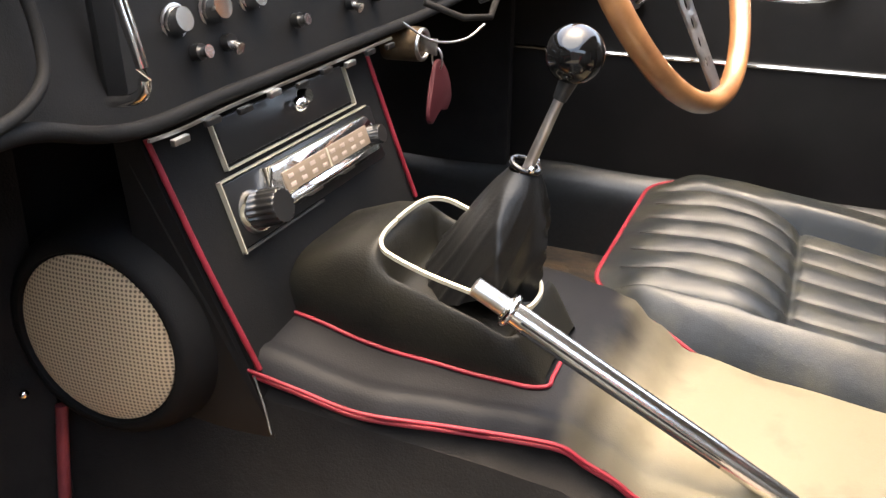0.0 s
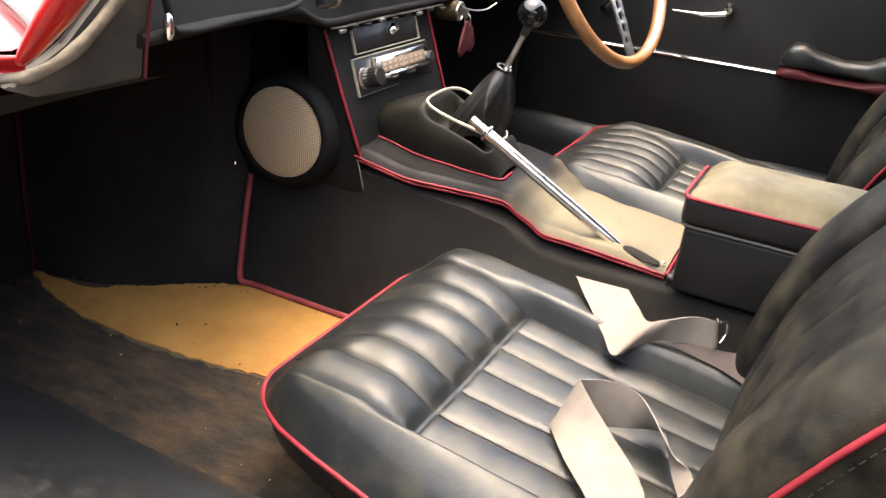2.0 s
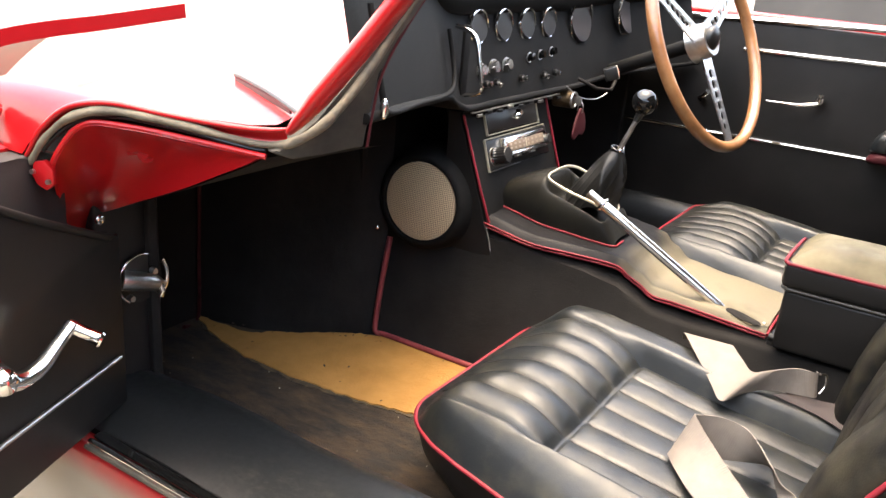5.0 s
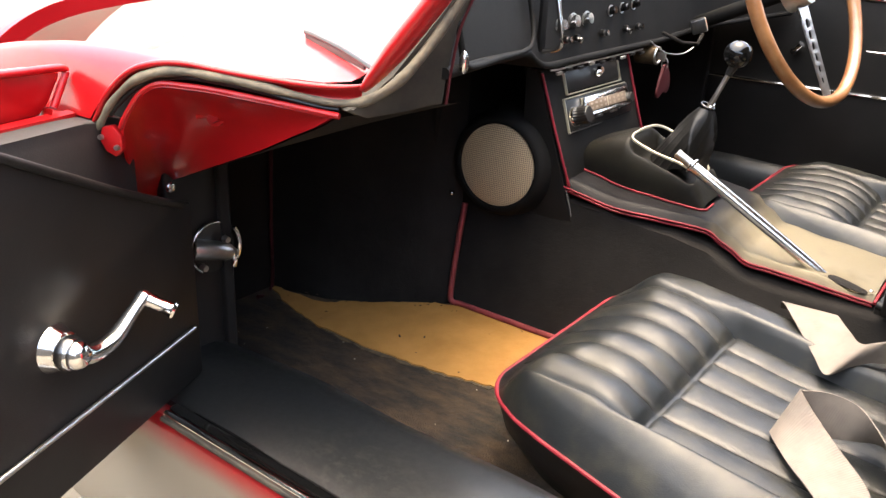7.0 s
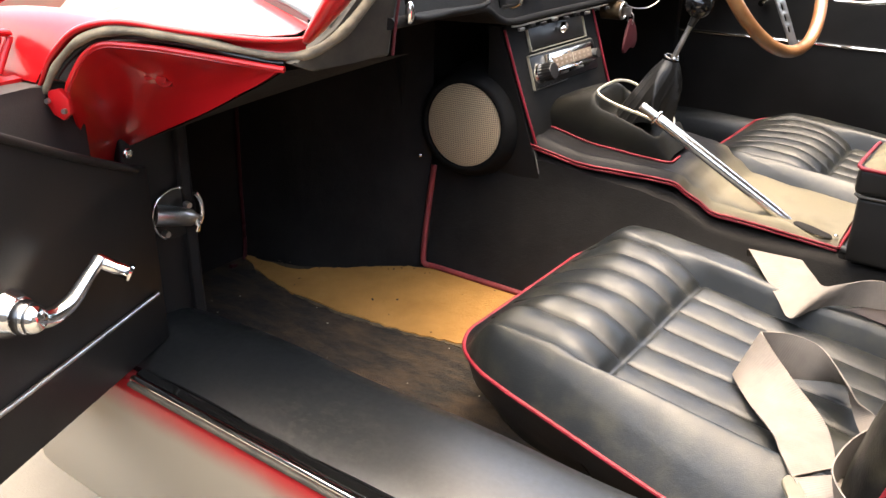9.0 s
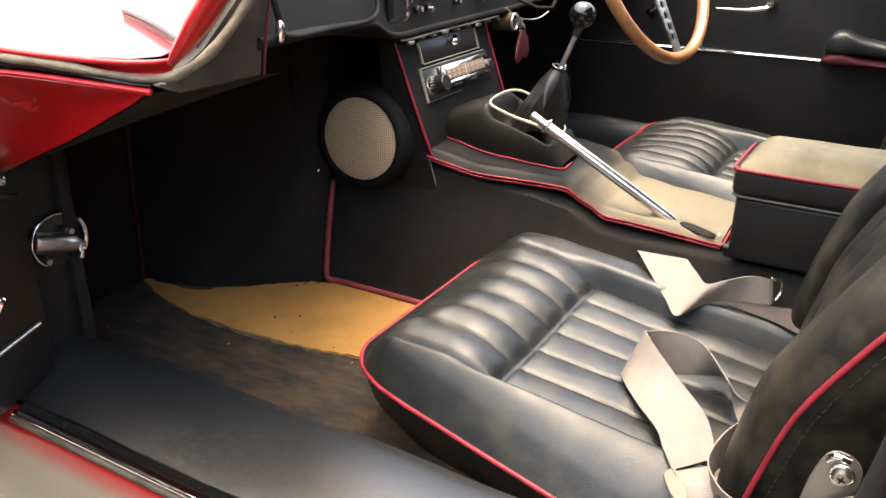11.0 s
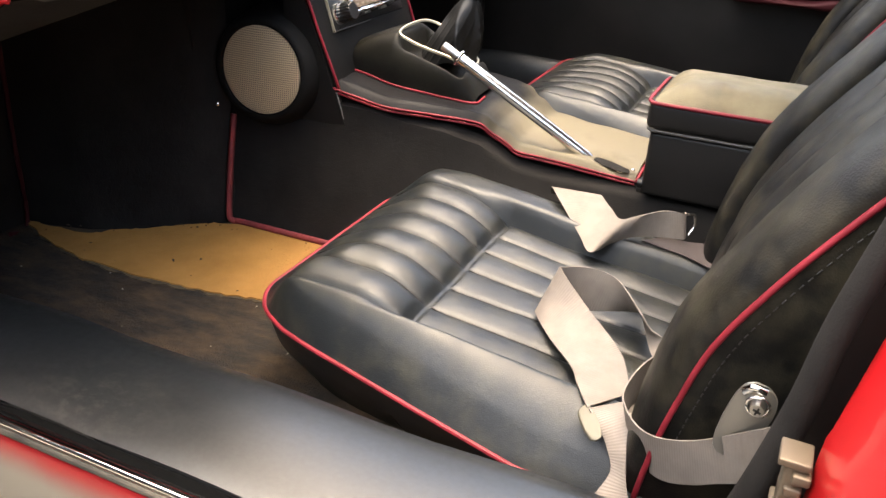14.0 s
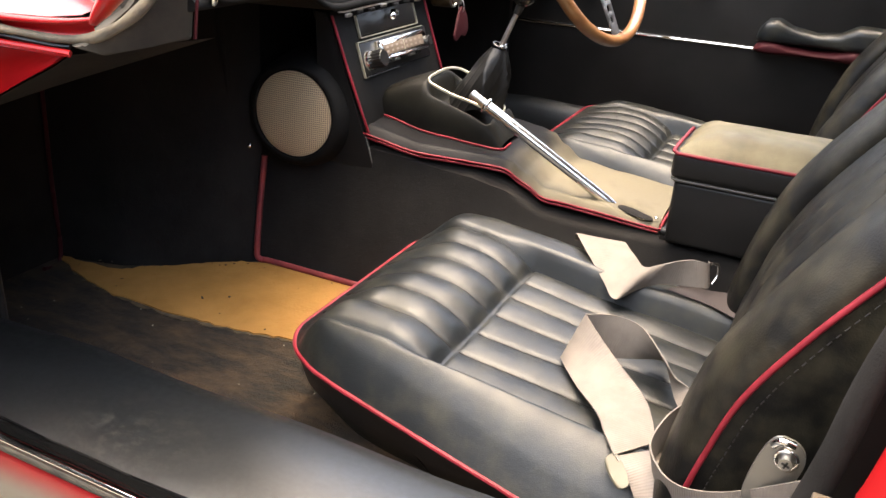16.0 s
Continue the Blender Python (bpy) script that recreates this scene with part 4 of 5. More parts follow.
# ---- hand brake ----
brake = thing("hand_brake", "chrome hand brake lever lying along the console", "hand brake")
BA, BB = Vector((0.4725, -0.055, 0.3235)), Vector((0.4415, 0.153, 0.4515))
part("lever", sweep([BA.lerp(BB, k) for k in (0, 0.02, 0.05, 0.09, 0.14, 0.5, 0.85, 0.96, 1.0)], lambda t: circle(along([(0, 0.0022), (0.13, 0.0048), (0.25, 0.0068), (0.4, 0.0078), (0.9, 0.0082), (1, 0.0078)], t), 20)), SATIN, brake, "", 50)
for lift in (-0.0035, 0.0035):
    side = Vector((-0.008, 0.0015, lift))
    part("groove", rod(BA.lerp(BB, 0.30) + side * 0.9, BA.lerp(BB, 0.93) + side, 0.0010, 0.0010, 6), BLACK, brake, "thin dark groove along the lever")
along_brake = (BB - BA).normalized()
across = along_brake.cross(Vector((1, 0, 0))).normalized()
level = across.cross(along_brake)
part("grip_collar", tube([BA.lerp(BB, 0.985) + (across * math.sin(a) + level * math.cos(a)) * 0.0098 for a in (2 * math.pi * j / 14 for j in range(14))], 0.0026, closed=True, per=3), CHROME, brake)
part("button", sweep([BB + along_brake * d for d in (-0.004, 0.006, 0.018, 0.0235, 0.0245)], lambda t: circle(along([(0, 0.0066), (0.75, 0.0066), (1, 0.0050)], t), 18)), STEEL, brake, "dull metal release button")

# ---- steering wheel ----
wheel = thing("steering_wheel", "wood-rimmed steering wheel with drilled alloy spokes", "steering wheel")
WC, WN = Vector((0.864, 0.158, 0.673)), Vector((-0.122, -0.906, 0.406)).normalized()
WU = (Vector((0, 0, 1)) - WN * WN.z).normalized()
WS = WU.cross(WN)


def on_wheel(a, r, out=0.0):
    return WC + WN * out + (WS * math.cos(a) + WU * math.sin(a)) * r


rim = bmesh.new()
n, k = 96, 14
rows = [[rim.verts.new(on_wheel(2 * math.pi * i / n, 0.198 + 0.0105 * math.cos(2 * math.pi * j / k), 0.0115 * math.sin(2 * math.pi * j / k))) for j in range(k)] for i in range(n)]
for i in range(n):
    for j in range(k):
        a, b = rows[i], rows[(i + 1) % n]
        rim.faces.new((a[j], a[(j + 1) % k], b[(j + 1) % k], b[j]))
part("rim", rim, WOOD, wheel, "varnished wood rim", 60)


def spoke(a):
    """A flat tapered arm with a row of holes through it."""
    bm = bmesh.new()
    ahead, side = on_wheel(a, 1) - WC, on_wheel(a + math.pi / 2, 1) - WC
    cells = 8
    r0, r1 = 0.03, 0.190
    for front in (0.0, -0.003):
        for i in range(cells):
            ra, rb = lerp(r0, r1, i / cells), lerp(r0, r1, (i + 1) / cells)
            wa, wb = lerp(0.020, 0.0135, i / cells), lerp(0.020, 0.0135, (i + 1) / cells)
            hole = 0.44 * (wa + wb) / 2 if 0 < i < cells - 1 else 0.0
            c = (ra + rb) / 2
            m = 16
            outer, inner = [], []
            for j in range(m):
                t = 2 * math.pi * j / m + math.pi / 4
                ct, st = math.cos(t), math.sin(t)
                q = 1 / max(abs(ct), abs(st))
                w = lerp(wa, wb, (ct * q + 1) / 2)
                outer.append(bm.verts.new(WC + WN * (front - 0.012 * (1 - ((c + ct * q * (rb - ra) / 2) / r1))) + ahead * (c + ct * q * (rb - ra) / 2) + side * (st * q * w)))
                inner.append(bm.verts.new(WC + WN * (front - 0.012 * (1 - (c / r1))) + ahead * (c + ct * hole * 1.1) + side * (st * hole)))
            for j in range(m):
                if hole:
                    bm.faces.new((outer[j], outer[(j + 1) % m], inner[(j + 1) % m], inner[j]))
            if not hole:
                bm.faces.new(outer)
    bmesh.ops.remove_doubles(bm, verts=bm.verts, dist=0.0002)
    return bm


for a in (-math.pi / 2, math.pi / 6, 5 * math.pi / 6):
    part("spoke", spoke(a), STEEL, wheel, "drilled alloy spoke")
part("hub", rod(WC - WN * 0.03, WC + WN * 0.006, 0.036, 0.030, 28), STEEL, wheel)
part("horn_button", ball(WC + WN * 0.006, 0.024, squash=(1, 0.6, 1)), BLACK, wheel)
part("column", rod(WC - WN * 0.03, WC - WN * 0.30, 0.013), DASH, wheel, "black steering column")

# ---- dash ----
dash = thing("dashboard", "black dashboard with glove box, switches and chrome details", "dashboard")
DASH_LINE = [(-0.13, 0.154), (-0.10, 0.166), (0.28, 0.322), (0.34, 0.338), (0.42, 0.345), (0.75, 0.345), (0.9, 0.335), (1.14, 0.24)]
LOW_LINE = [(-0.13, 0.645), (0.0, 0.632), (0.25, 0.603), (0.32, 0.575), (0.36, 0.568), (0.75, 0.568), (1.14, 0.60)]


def dash_at(x, out=0.0, up=0.0):
    y, z = (sum(along(line, x + k * 0.02) for k in (-1, 0, 1)) / 3 for line in (DASH_LINE, LOW_LINE))
    return Vector((x, y - out + up * 0.25, z + up))


def dash_x(u):
    return lerp(-0.13, 1.14, u)


part("lower_rail", sweep([dash_at(dash_x(i / 80), -0.006, 0.002) for i in range(81)], circle(0.005, 10)), DASH, dash, "", 70)
part("fascia", sheet(lambda u, v: dash_at(dash_x(u), -0.012, lerp(0.0, 0.14, v)), 80, 10), DASH, dash)
part("under_panel", sheet(lambda u, v: dash_at(dash_x(u), -0.004, -0.002).lerp(Vector((dash_x(u), 0.76, 0.55)), v), 60, 6), FELT, dash)
part("crash_roll", sweep([dash_at(dash_x(i / 60), -0.02, 0.162) for i in range(61)], circle(0.034, 14)), DASH, dash, "", 60)
part("glove_box_frame", tube([dash_at(-0.088, 0.0, 0.10), dash_at(-0.09, 0.0, 0.02), dash_at(-0.075, 0.0, 0.004), dash_at(0.05, 0.0, 0.004), dash_at(0.20, 0.0, 0.006), dash_at(0.265, 0.0, 0.020), dash_at(0.285, 0.0, 0.05), dash_at(0.285, 0.0, 0.10)], 0.0032), DASH, dash, "padded edge of the glove box")
part("clip", ball(dash_at(-0.102, 0.004, 0.010), 0.006, squash=(0.7, 0.7, 1.6)), CHROME, dash, "small bright clip")
grab = part("grab_handle", tube([dash_at(0.325, 0.0, 0.02), dash_at(0.322, 0.03, 0.03), dash_at(0.322, 0.034, 0.07), dash_at(0.325, 0.03, 0.105), dash_at(0.328, 0.0, 0.115)], 0.0034), CHROME, dash, "upright chrome grab handle")
part("grab_plate", box(-0.008, 0.008, -0.003, 0.003, -0.05, 0.05, 0.002, 2, None, Matrix.Translation(dash_at(0.345, 0.0, 0.07))), DASH, dash)
part("rail_strip", sweep([dash_at(lerp(0.345, 0.66, i / 20), 0.0005, -0.0035) for i in range(21)], [(-0.0009, -0.001), (-0.0009, 0.001), (0.0009, 0.001), (0.0009, -0.001)]), STEEL, dash, "thin bright line along the rail")
for i in range(9):
    part("label_tab", box(-0.007, 0.007, -0.002, 0.002, -0.0022, 0.0022, 0.0008, 2, None, Matrix.Translation(dash_at(0.37 + i * 0.035, 0.003, -0.008 + 0.002 * (i % 2)))), BLACK if i % 3 else STEEL, dash, "small label tab")
for i, x in enumerate((0.424, 0.456, 0.54, 0.621, 0.665)):
    p = dash_at(x, -0.010, 0.031)
    k = part("toggle_switch", rod(p, p + Vector((0, -0.006, 0.001)), 0.0055), BLACK, dash)
    part("toggle", rod(p + Vector((0, -0.004, 0)), p + Vector((0.0, -0.012, -0.003 if i % 2 else 0.002)), 0.0024, 0.0044, 12), SATIN, k, "bright toggle")
for x, up, r in ((0.415, 0.051, 0.0095), (0.455, 0.053, 0.0110), (0.497, 0.054, 0.0100), (0.580, 0.061, 0.0070), (0.621, 0.063, 0.0070), (0.665, 0.066, 0.0070)):
    p = dash_at(x, -0.014, up)
    k = part("switch_knob", rod(p, p + Vector((0, -0.012, 0.003)), r, r * 0.8, 20), CHROME if r > 0.008 else KNOB, dash, "round pull knob")
    part("switch_bezel", tube([p + Vector((math.cos(a) * r * 1.15, -0.003, math.sin(a) * r * 1.15)) for a in (2 * math.pi * j / 12 for j in range(12))], 0.0012, n=6, closed=True, per=3), STEEL, k)
for x, r in ((0.42, 0.026), (0.50, 0.026), (0.58, 0.026), (0.66, 0.026), (0.79, 0.045), (0.95, 0.045)):
    p = dash_at(x, -0.02, 0.115)
    k = part("gauge", rod(p, p + Vector((0, -0.012, 0.003)), r, r * 0.98, 28), BLACK, dash, "round black gauge")
    ring = [p + Vector((math.cos(a) * r, -0.012, math.sin(a) * r)) for a in (2 * math.pi * j / 28 for j in range(28))]
    part("bezel", sweep(ring, circle(0.0022, 6), None, True), CHROME, k)
shroud = thing("ignition_switch", "ignition switch with keys on a red leather fob", "ignition switch")
IG = Vector((0.712, 0.345, 0.549))
part("barrel", rod(IG + Vector((0, 0.03, 0)), IG + Vector((0, -0.006, 0)), 0.017, 0.016, 24), BRASS, shroud, "worn brass barrel")
part("barrel_rim", tube([IG + Vector((0.0135 * math.cos(a), -0.007, 0.0135 * math.sin(a))) for a in (2 * math.pi * j / 14 for j in range(14))], 0.0022, n=8, closed=True, per=3), STEEL, shroud, "bright rim of the barrel")
part("key", plate([IG + Vector(p) for p in ((-0.002, -0.006, -0.006), (-0.002, -0.022, -0.009), (-0.002, -0.023, 0.007), (-0.002, -0.006, 0.006))], (0.003, 0, 0), bevel=0.0008), STEEL, shroud)
part("key_ring", tube([IG + Vector((0.004 * math.cos(a), -0.022 + 0.007 * math.cos(a), -0.012 + 0.010 * math.sin(a))) for a in (2 * math.pi * j / 10 for j in range(10))], 0.0011, n=6, closed=True, per=3), STEEL, shroud)
part("fob", plate(smooth_line([IG + Vector(p) for p in ((-0.010, -0.022, -0.013), (0.005, -0.022, -0.015), (0.016, -0.023, -0.032), (0.021, -0.024, -0.052), (0.010, -0.024, -0.063), (-0.004, -0.025, -0.058), (-0.014, -0.026, -0.058), (-0.030, -0.027, -0.066), (-0.038, -0.027, -0.056), (-0.026, -0.025, -0.034))], 3, True), (0.001, -0.004, 0), bevel=0.0012), MAROON, shroud, "worn dark red leather, shaded piping key fob")
part("loose_key", plate([IG + Vector(p) for p in ((0.010, -0.020, -0.018), (0.017, -0.020, -0.022), (0.016, -0.020, -0.052), (0.011, -0.020, -0.052))], (0, -0.002, 0)), BRASS, shroud)
cowl = thing("column_switch", "black column cowl with a small orange-marked switch box", "switch")
part("cowl", sweep([(0.70, 0.33, 0.59), (0.72, 0.30, 0.575), (0.75, 0.285, 0.572), (0.78, 0.29, 0.585)], circle(0.0032, 10)), FELT, cowl)
part("cowl_edge", tube([(0.655, 0.33, 0.580), (0.675, 0.31, 0.562), (0.71, 0.295, 0.558), (0.735, 0.285, 0.568)], 0.0011), STEEL, cowl, "bright edge")
part("switch_box", box(-0.012, 0.012, -0.012, 0.012, -0.011, 0.011, 0.002, 2, None, Matrix.Translation((0.715, 0.275, 0.606)) @ pose(0, 0, 0, -20, 0, 25)), BLACK, cowl)
part("switch_edge", box(-0.0115, 0.0115, -0.0128, -0.0112, -0.0105, 0.0105, 0.0005, 2, None, Matrix.Translation((0.715, 0.275, 0.606)) @ pose(0, 0, 0, -20, 0, 25)), CREAM, cowl, "pale edge of the switch face")
part("switch_mark", box(-0.008, 0.008, -0.0135, -0.0115, -0.008, 0.006, 0.0005, 2, None, Matrix.Translation((0.715, 0.275, 0.606)) @ pose(0, 0, 0, -20, 0, 25)), ORANGE, cowl, "orange mark")

# ---- far door ----
FX = 1.15
far = thing("vehicle_door", "closed far door with black trim, chrome handle and armrest", "door")
part("trim_panel", box(FX, FX + 0.05, -0.42, 0.47, 0.25, 0.70, 0.006), VINYL, far)
part("lower_strip", sweep([(FX - 0.002, 0.40, 0.457), (FX - 0.002, -0.13, 0.460)], circle(0.0036, 8)), CHROME, far, "thin chrome strip")
part("waist_strip", sweep([(FX - 0.001, 0.16, 0.642), (FX - 0.001, -0.42, 0.650)], circle(0.0052, 8)), CHROME, far, "chrome waist strip")
part("top_strip", sweep([(FX, 0.30, 0.697), (FX, -0.42, 0.722)], circle(0.0065, 8)), CHROME, far, "chrome window strip")
part("upper_door", box(FX + 0.03, FX + 0.10, -0.42, 0.45, 0.25, 0.715, 0.01), REDPAINT, far, "red outer skin")
h = part("handle", sweep(smooth_line([(FX - 0.026, 0.090, 0.547), (FX - 0.031, 0.060, 0.5475), (FX - 0.033, 0.030, 0.5485), (FX - 0.032, 0.008, 0.5515), (FX - 0.030, -0.010, 0.5550)], 6), lambda t: circle(along([(0, 0.0018), (0.35, 0.0038), (0.75, 0.0062), (1, 0.0058)], t), 14, 0.8)), CHROME, far, "tapered chrome door handle", 60)
part("boss", rod((FX + 0.002, -0.012, 0.562), (FX - 0.030, -0.012, 0.562), 0.0095, 0.0075, 20), CHROME, h)
part("boss_cap", sweep([(FX - 0.026, -0.013, 0.558 + k) for k in (0, 0.006, 0.014, 0.017)], lambda t: circle(along([(0, 0.0055), (0.4, 0.0048), (1, 0.0085)], t), 16)), CHROME, h)
knob = part("winder_boss", rod((FX + 0.002, 0.225, 0.530), (FX - 0.028, 0.225, 0.530), 0.0085, 0.0065, 18), CHROME, far, "small chrome winder boss")
part("winder_stub", rod((FX - 0.024, 0.224, 0.532), (FX - 0.030, 0.210, 0.547), 0.0045, 0.0068, 16), CHROME, knob)


def rest(low, top, wide, front):
    """The door's armrest: a rounded nose, a scooped middle and a raised tail."""
    line = [(-0.122 + front, 0.0), (-0.128 + front, 0.6), (-0.140, 0.95), (-0.160, 1.0), (-0.185, 0.72), (-0.23, 0.55), (-0.270, 0.66), (-0.300, 1.05), (-0.330, 1.05), (-0.40, 1.0)]
    bm, rows = bmesh.new(), []
    for y, k in line:
        h, w = lerp(low, top, max(k, 0.25)), wide * min(1, 0.45 + 0.6 * k)
        m = (low + h) / 2
        ring = [(FX + 0.002, low), (FX - w * 0.8, low + 0.001), (FX - w, low + 0.006), (FX - w * 1.02, m), (FX - w, h - 0.006), (FX - w * 0.82, h), (FX - w * 0.5, h + 0.001), (FX + 0.002, h)]
        rows.append([bm.verts.new((x, y, z)) for x, z in ring])
    for a, b in zip(rows, rows[1:]):
        for j in range(len(a)):
            bm.faces.new((a[j], a[(j + 1) % len(a)], b[(j + 1) % len(a)], b[j]))
    bm.faces.new(rows[0])
    bm.faces.new(rows[-1][::-1])
    bmesh.ops.subdivide_edges(bm, edges=bm.edges[:], cuts=1, use_grid_fill=True, smooth=0.6)
    return bm


a = part("arm_rest", rest(0.480, 0.524, 0.052, 0.0), LEATHER, far, "black padded armrest with a scooped top", 70)
part("armrest_side", rest(0.459, 0.484, 0.055, 0.002), MAROON, far, "dark red leather, shaded piping underside", 70)

# ---- near door, swung open ----
HX, HY, DA = -0.214, 0.419, math.atan2(-0.101, -0.269)
DD = Vector((math.cos(DA), math.sin(DA), 0))
DN = Vector((-DD.y, DD.x, 0))
if DN.y > 0:
    DN = -DN


def on_door(s, z, out=0.0):
    return Vector((HX, HY, z)) + DD * s + DN * out


near = thing("vehicle_door", "open passenger door with black trim panel and chrome window winder", "door")
TRIM_TOP = [(0.0, 0.49), (0.022, 0.50), (0.09, 0.532), (0.156, 0.566), (0.235, 0.606), (0.32, 0.64), (0.55, 0.66), (0.9, 0.65)]
part("trim_panel", plate([on_door(-0.02, 0.29), on_door(-0.02, 0.488)] + [on_door(s, z) for s, z in TRIM_TOP] + [on_door(0.9, 0.285)], -DN * 0.014, bevel=0.003), VINYL, near, "black vinyl trim panel")
part("trim_edge", tube([on_door(s, z, 0.001) for s, z in TRIM_TOP], 0.004), VINYL, near, "rolled top edge")
part("door_frame", plate([on_door(0.036, 0.285, -0.016), on_door(0.036, 0.580, -0.016), on_door(0.055, 0.588, -0.016), on_door(0.10, 0.592, -0.016), on_door(0.2, 0.597, -0.016), on_door(0.30, 0.603, -0.016), on_door(0.9, 0.64, -0.016), on_door(0.92, 0.285, -0.016)], -DN * 0.035, bevel=0.006), TRIM, near, "dark inside of the door")
part("door_skin", plate([on_door(-0.03, 0.27, -0.055), on_door(-0.030, 0.560, -0.055), on_door(0.028, 0.584, -0.055), on_door(0.055, 0.590, -0.055), on_door(0.19, 0.596, -0.055), on_door(0.9, 0.63, -0.055), on_door(0.93, 0.27, -0.055)], -DN * 0.03, bevel=0.010), REDPAINT, near, "red painted door skin")
part("waist_flange", sweep([on_door(s, z, -0.050) for s, z in ((0.036, 0.5875), (0.06, 0.5895), (0.12, 0.5925), (0.2, 0.5965), (0.5, 0.612), (0.9, 0.632))], [(-0.006, -0.003), (-0.006, 0.003), (0.006, 0.0038), (0.006, -0.003)]), REDPAINT, near, "rolled red flange along the door's waist")
part("window_channel", plate([on_door(s, z, -0.062) for s, z in ((0.098, 0.592), (0.084, 0.602), (0.066, 0.624), (0.070, 0.629), (0.09, 0.6315), (0.18, 0.638), (0.9, 0.69), (0.9, 0.63), (0.20, 0.597))], -DN * 0.020, bevel=0.004), REDPAINT, near, "red painted window channel")
part("channel_lip", tube([on_door(s, z, -0.058) for s, z in ((0.086, 0.598), (0.074, 0.614), (0.066, 0.626), (0.074, 0.6305), (0.12, 0.634), (0.2, 0.6395), (0.5, 0.660))], 0.0035), REDPAINT, near, "rounded red lip of the window channel")
part("strip", sweep([on_door(-0.005, 0.352, 0.003), on_door(0.88, 0.352, 0.003)], circle(0.0026, 10), up=DN), STEEL, near, "thin bright strip")
w0 = on_door(0.185, 0.426)
win = part("winder", rod(w0, w0 + DN * 0.010, 0.021, 0.016, 28), CHROME, near, "chrome window winder")


part("winder_hub", sweep([on_door(0.187, 0.426, o) for o in (0.006, 0.010, 0.014, 0.018, 0.022)], lambda t: circle(lerp(0.011, 0.0155, math.sin(t * 2.6)), 16)), CHROME, win, "", 60)
part("winder_cap", ball(on_door(0.187, 0.426, 0.021), 0.0132), CHROME, win)
arm_line = smooth_line([on_door(0.188, 0.426, 0.018), on_door(0.172, 0.420, 0.024), on_door(0.152, 0.424, 0.030), on_door(0.132, 0.438, 0.034), on_door(0.114, 0.449, 0.036)], 6)
part("winder_arm", sweep(arm_line, lambda t: circle(along([(0, 0.0125), (0.5, 0.0085), (0.85, 0.0062), (1, 0.0075)], t), 14, 0.8)), CHROME, win, "", 60)
part("winder_knob", sweep([on_door(0.115 - 0.010 * k, 0.448 - 0.014 * k, lerp(0.033, 0.060, k)) for k in (0, 0.15, 0.5, 0.85, 0.93, 1.0)], lambda t: circle(along([(0, 0.007), (0.2, 0.0075), (0.5, 0.0055), (0.8, 0.0085), (1, 0.0075)], t), 14)), CHROME, win, "", 60)

# ---- body round the door opening ----
body = thing("sports_car", "red painted car body round the open door", "car")
part("hinge_post", box(-0.190, -0.104, 0.478, 0.50, 0.165, 0.512, 0.004), VINYL, body, "black trimmed hinge post")
part("post_screw", ball((-0.182, 0.477, 0.487), 0.006, squash=(1, 0.5, 1)), CHROME, body)
CK = Vector((-0.136, 0.476, 0.406))
check = part("check_plate", rod(CK + Vector((0, 0.004, 0)), CK - Vector((0, 0.003, 0)), 0.030, 0.029, 36), BLACK, body, "round dark door check plate")
part("check_rim", tube([CK + Vector((0.030 * math.cos(a), -0.003, 0.030 * math.sin(a))) for a in (radians(lerp(70, 235, j / 12)) for j in range(13))], 0.0017), CHROME, check, "bright rim")
part("check_hook", tube([CK + Vector((0.031 * math.cos(a), -0.010, 0.031 * math.sin(a))) for a in (radians(lerp(40, -35, j / 8)) for j in range(9))], 0.0030), CHROME, check, "bright curved hook")
part("check_barrel", sweep([CK + Vector(p) for p in ((-0.026, -0.004, 0.006), (-0.018, -0.008, 0.004), (0.0, -0.012, -0.001), (0.012, -0.014, -0.006), (0.018, -0.014, -0.008))], lambda t: circle(along([(0, 0.012), (0.3, 0.0115), (0.75, 0.0095), (1, 0.006)], t), 20)), STEEL, check, "dull steel barrel", 50)
part("check_tongue", sweep([CK + Vector(p) for p in ((0.014, -0.018, -0.006), (0.014, -0.022, -0.014), (0.013, -0.022, -0.021))], lambda t: circle(lerp(0.0038, 0.0026, t), 10)), CHROME, check, "bright latch tongue")
for dx, dz in ((-0.022, -0.015), (0.010, 0.010), (0.022, -0.009)):
    screw = part("check_screw", rod(CK + Vector((dx, -0.010, dz)), CK + Vector((dx, -0.017, dz)), 0.0042, 0.0034, 16), STEEL, check)

RED_TOP = [Vector(p) for p in ((-0.209, 0.205, 0.6165), (-0.221, 0.238, 0.6195), (-0.236, 0.270, 0.6235), (-0.251, 0.303, 0.627), (-0.263, 0.328, 0.6285), (-0.272, 0.349, 0.628), (-0.279, 0.364, 0.620), (-0.285, 0.376, 0.604), (-0.288, 0.386, 0.587), (-0.280, 0.400, 0.568), (-0.262, 0.425, 0.535), (-0.248, 0.450, 0.498), (-0.240, 0.462, 0.470))]
RED_LOW = [Vector(p) for p in ((-0.2085, 0.206, 0.6155), (-0.2085, 0.225, 0.604), (-0.204, 0.262, 0.587), (-0.198, 0.311, 0.564), (-0.194, 0.348, 0.548), (-0.190, 0.384, 0.533), (-0.186, 0.418, 0.519), (-0.182, 0.449, 0.506), (-0.178, 0.478, 0.495), (-0.176, 0.492, 0.490), (-0.175, 0.500, 0.484), (-0.175, 0.504, 0.475), (-0.175, 0.506, 0.462))]
EDGE_TOP, EDGE_LOW = smooth_line(RED_TOP, 4), smooth_line(RED_LOW, 4)


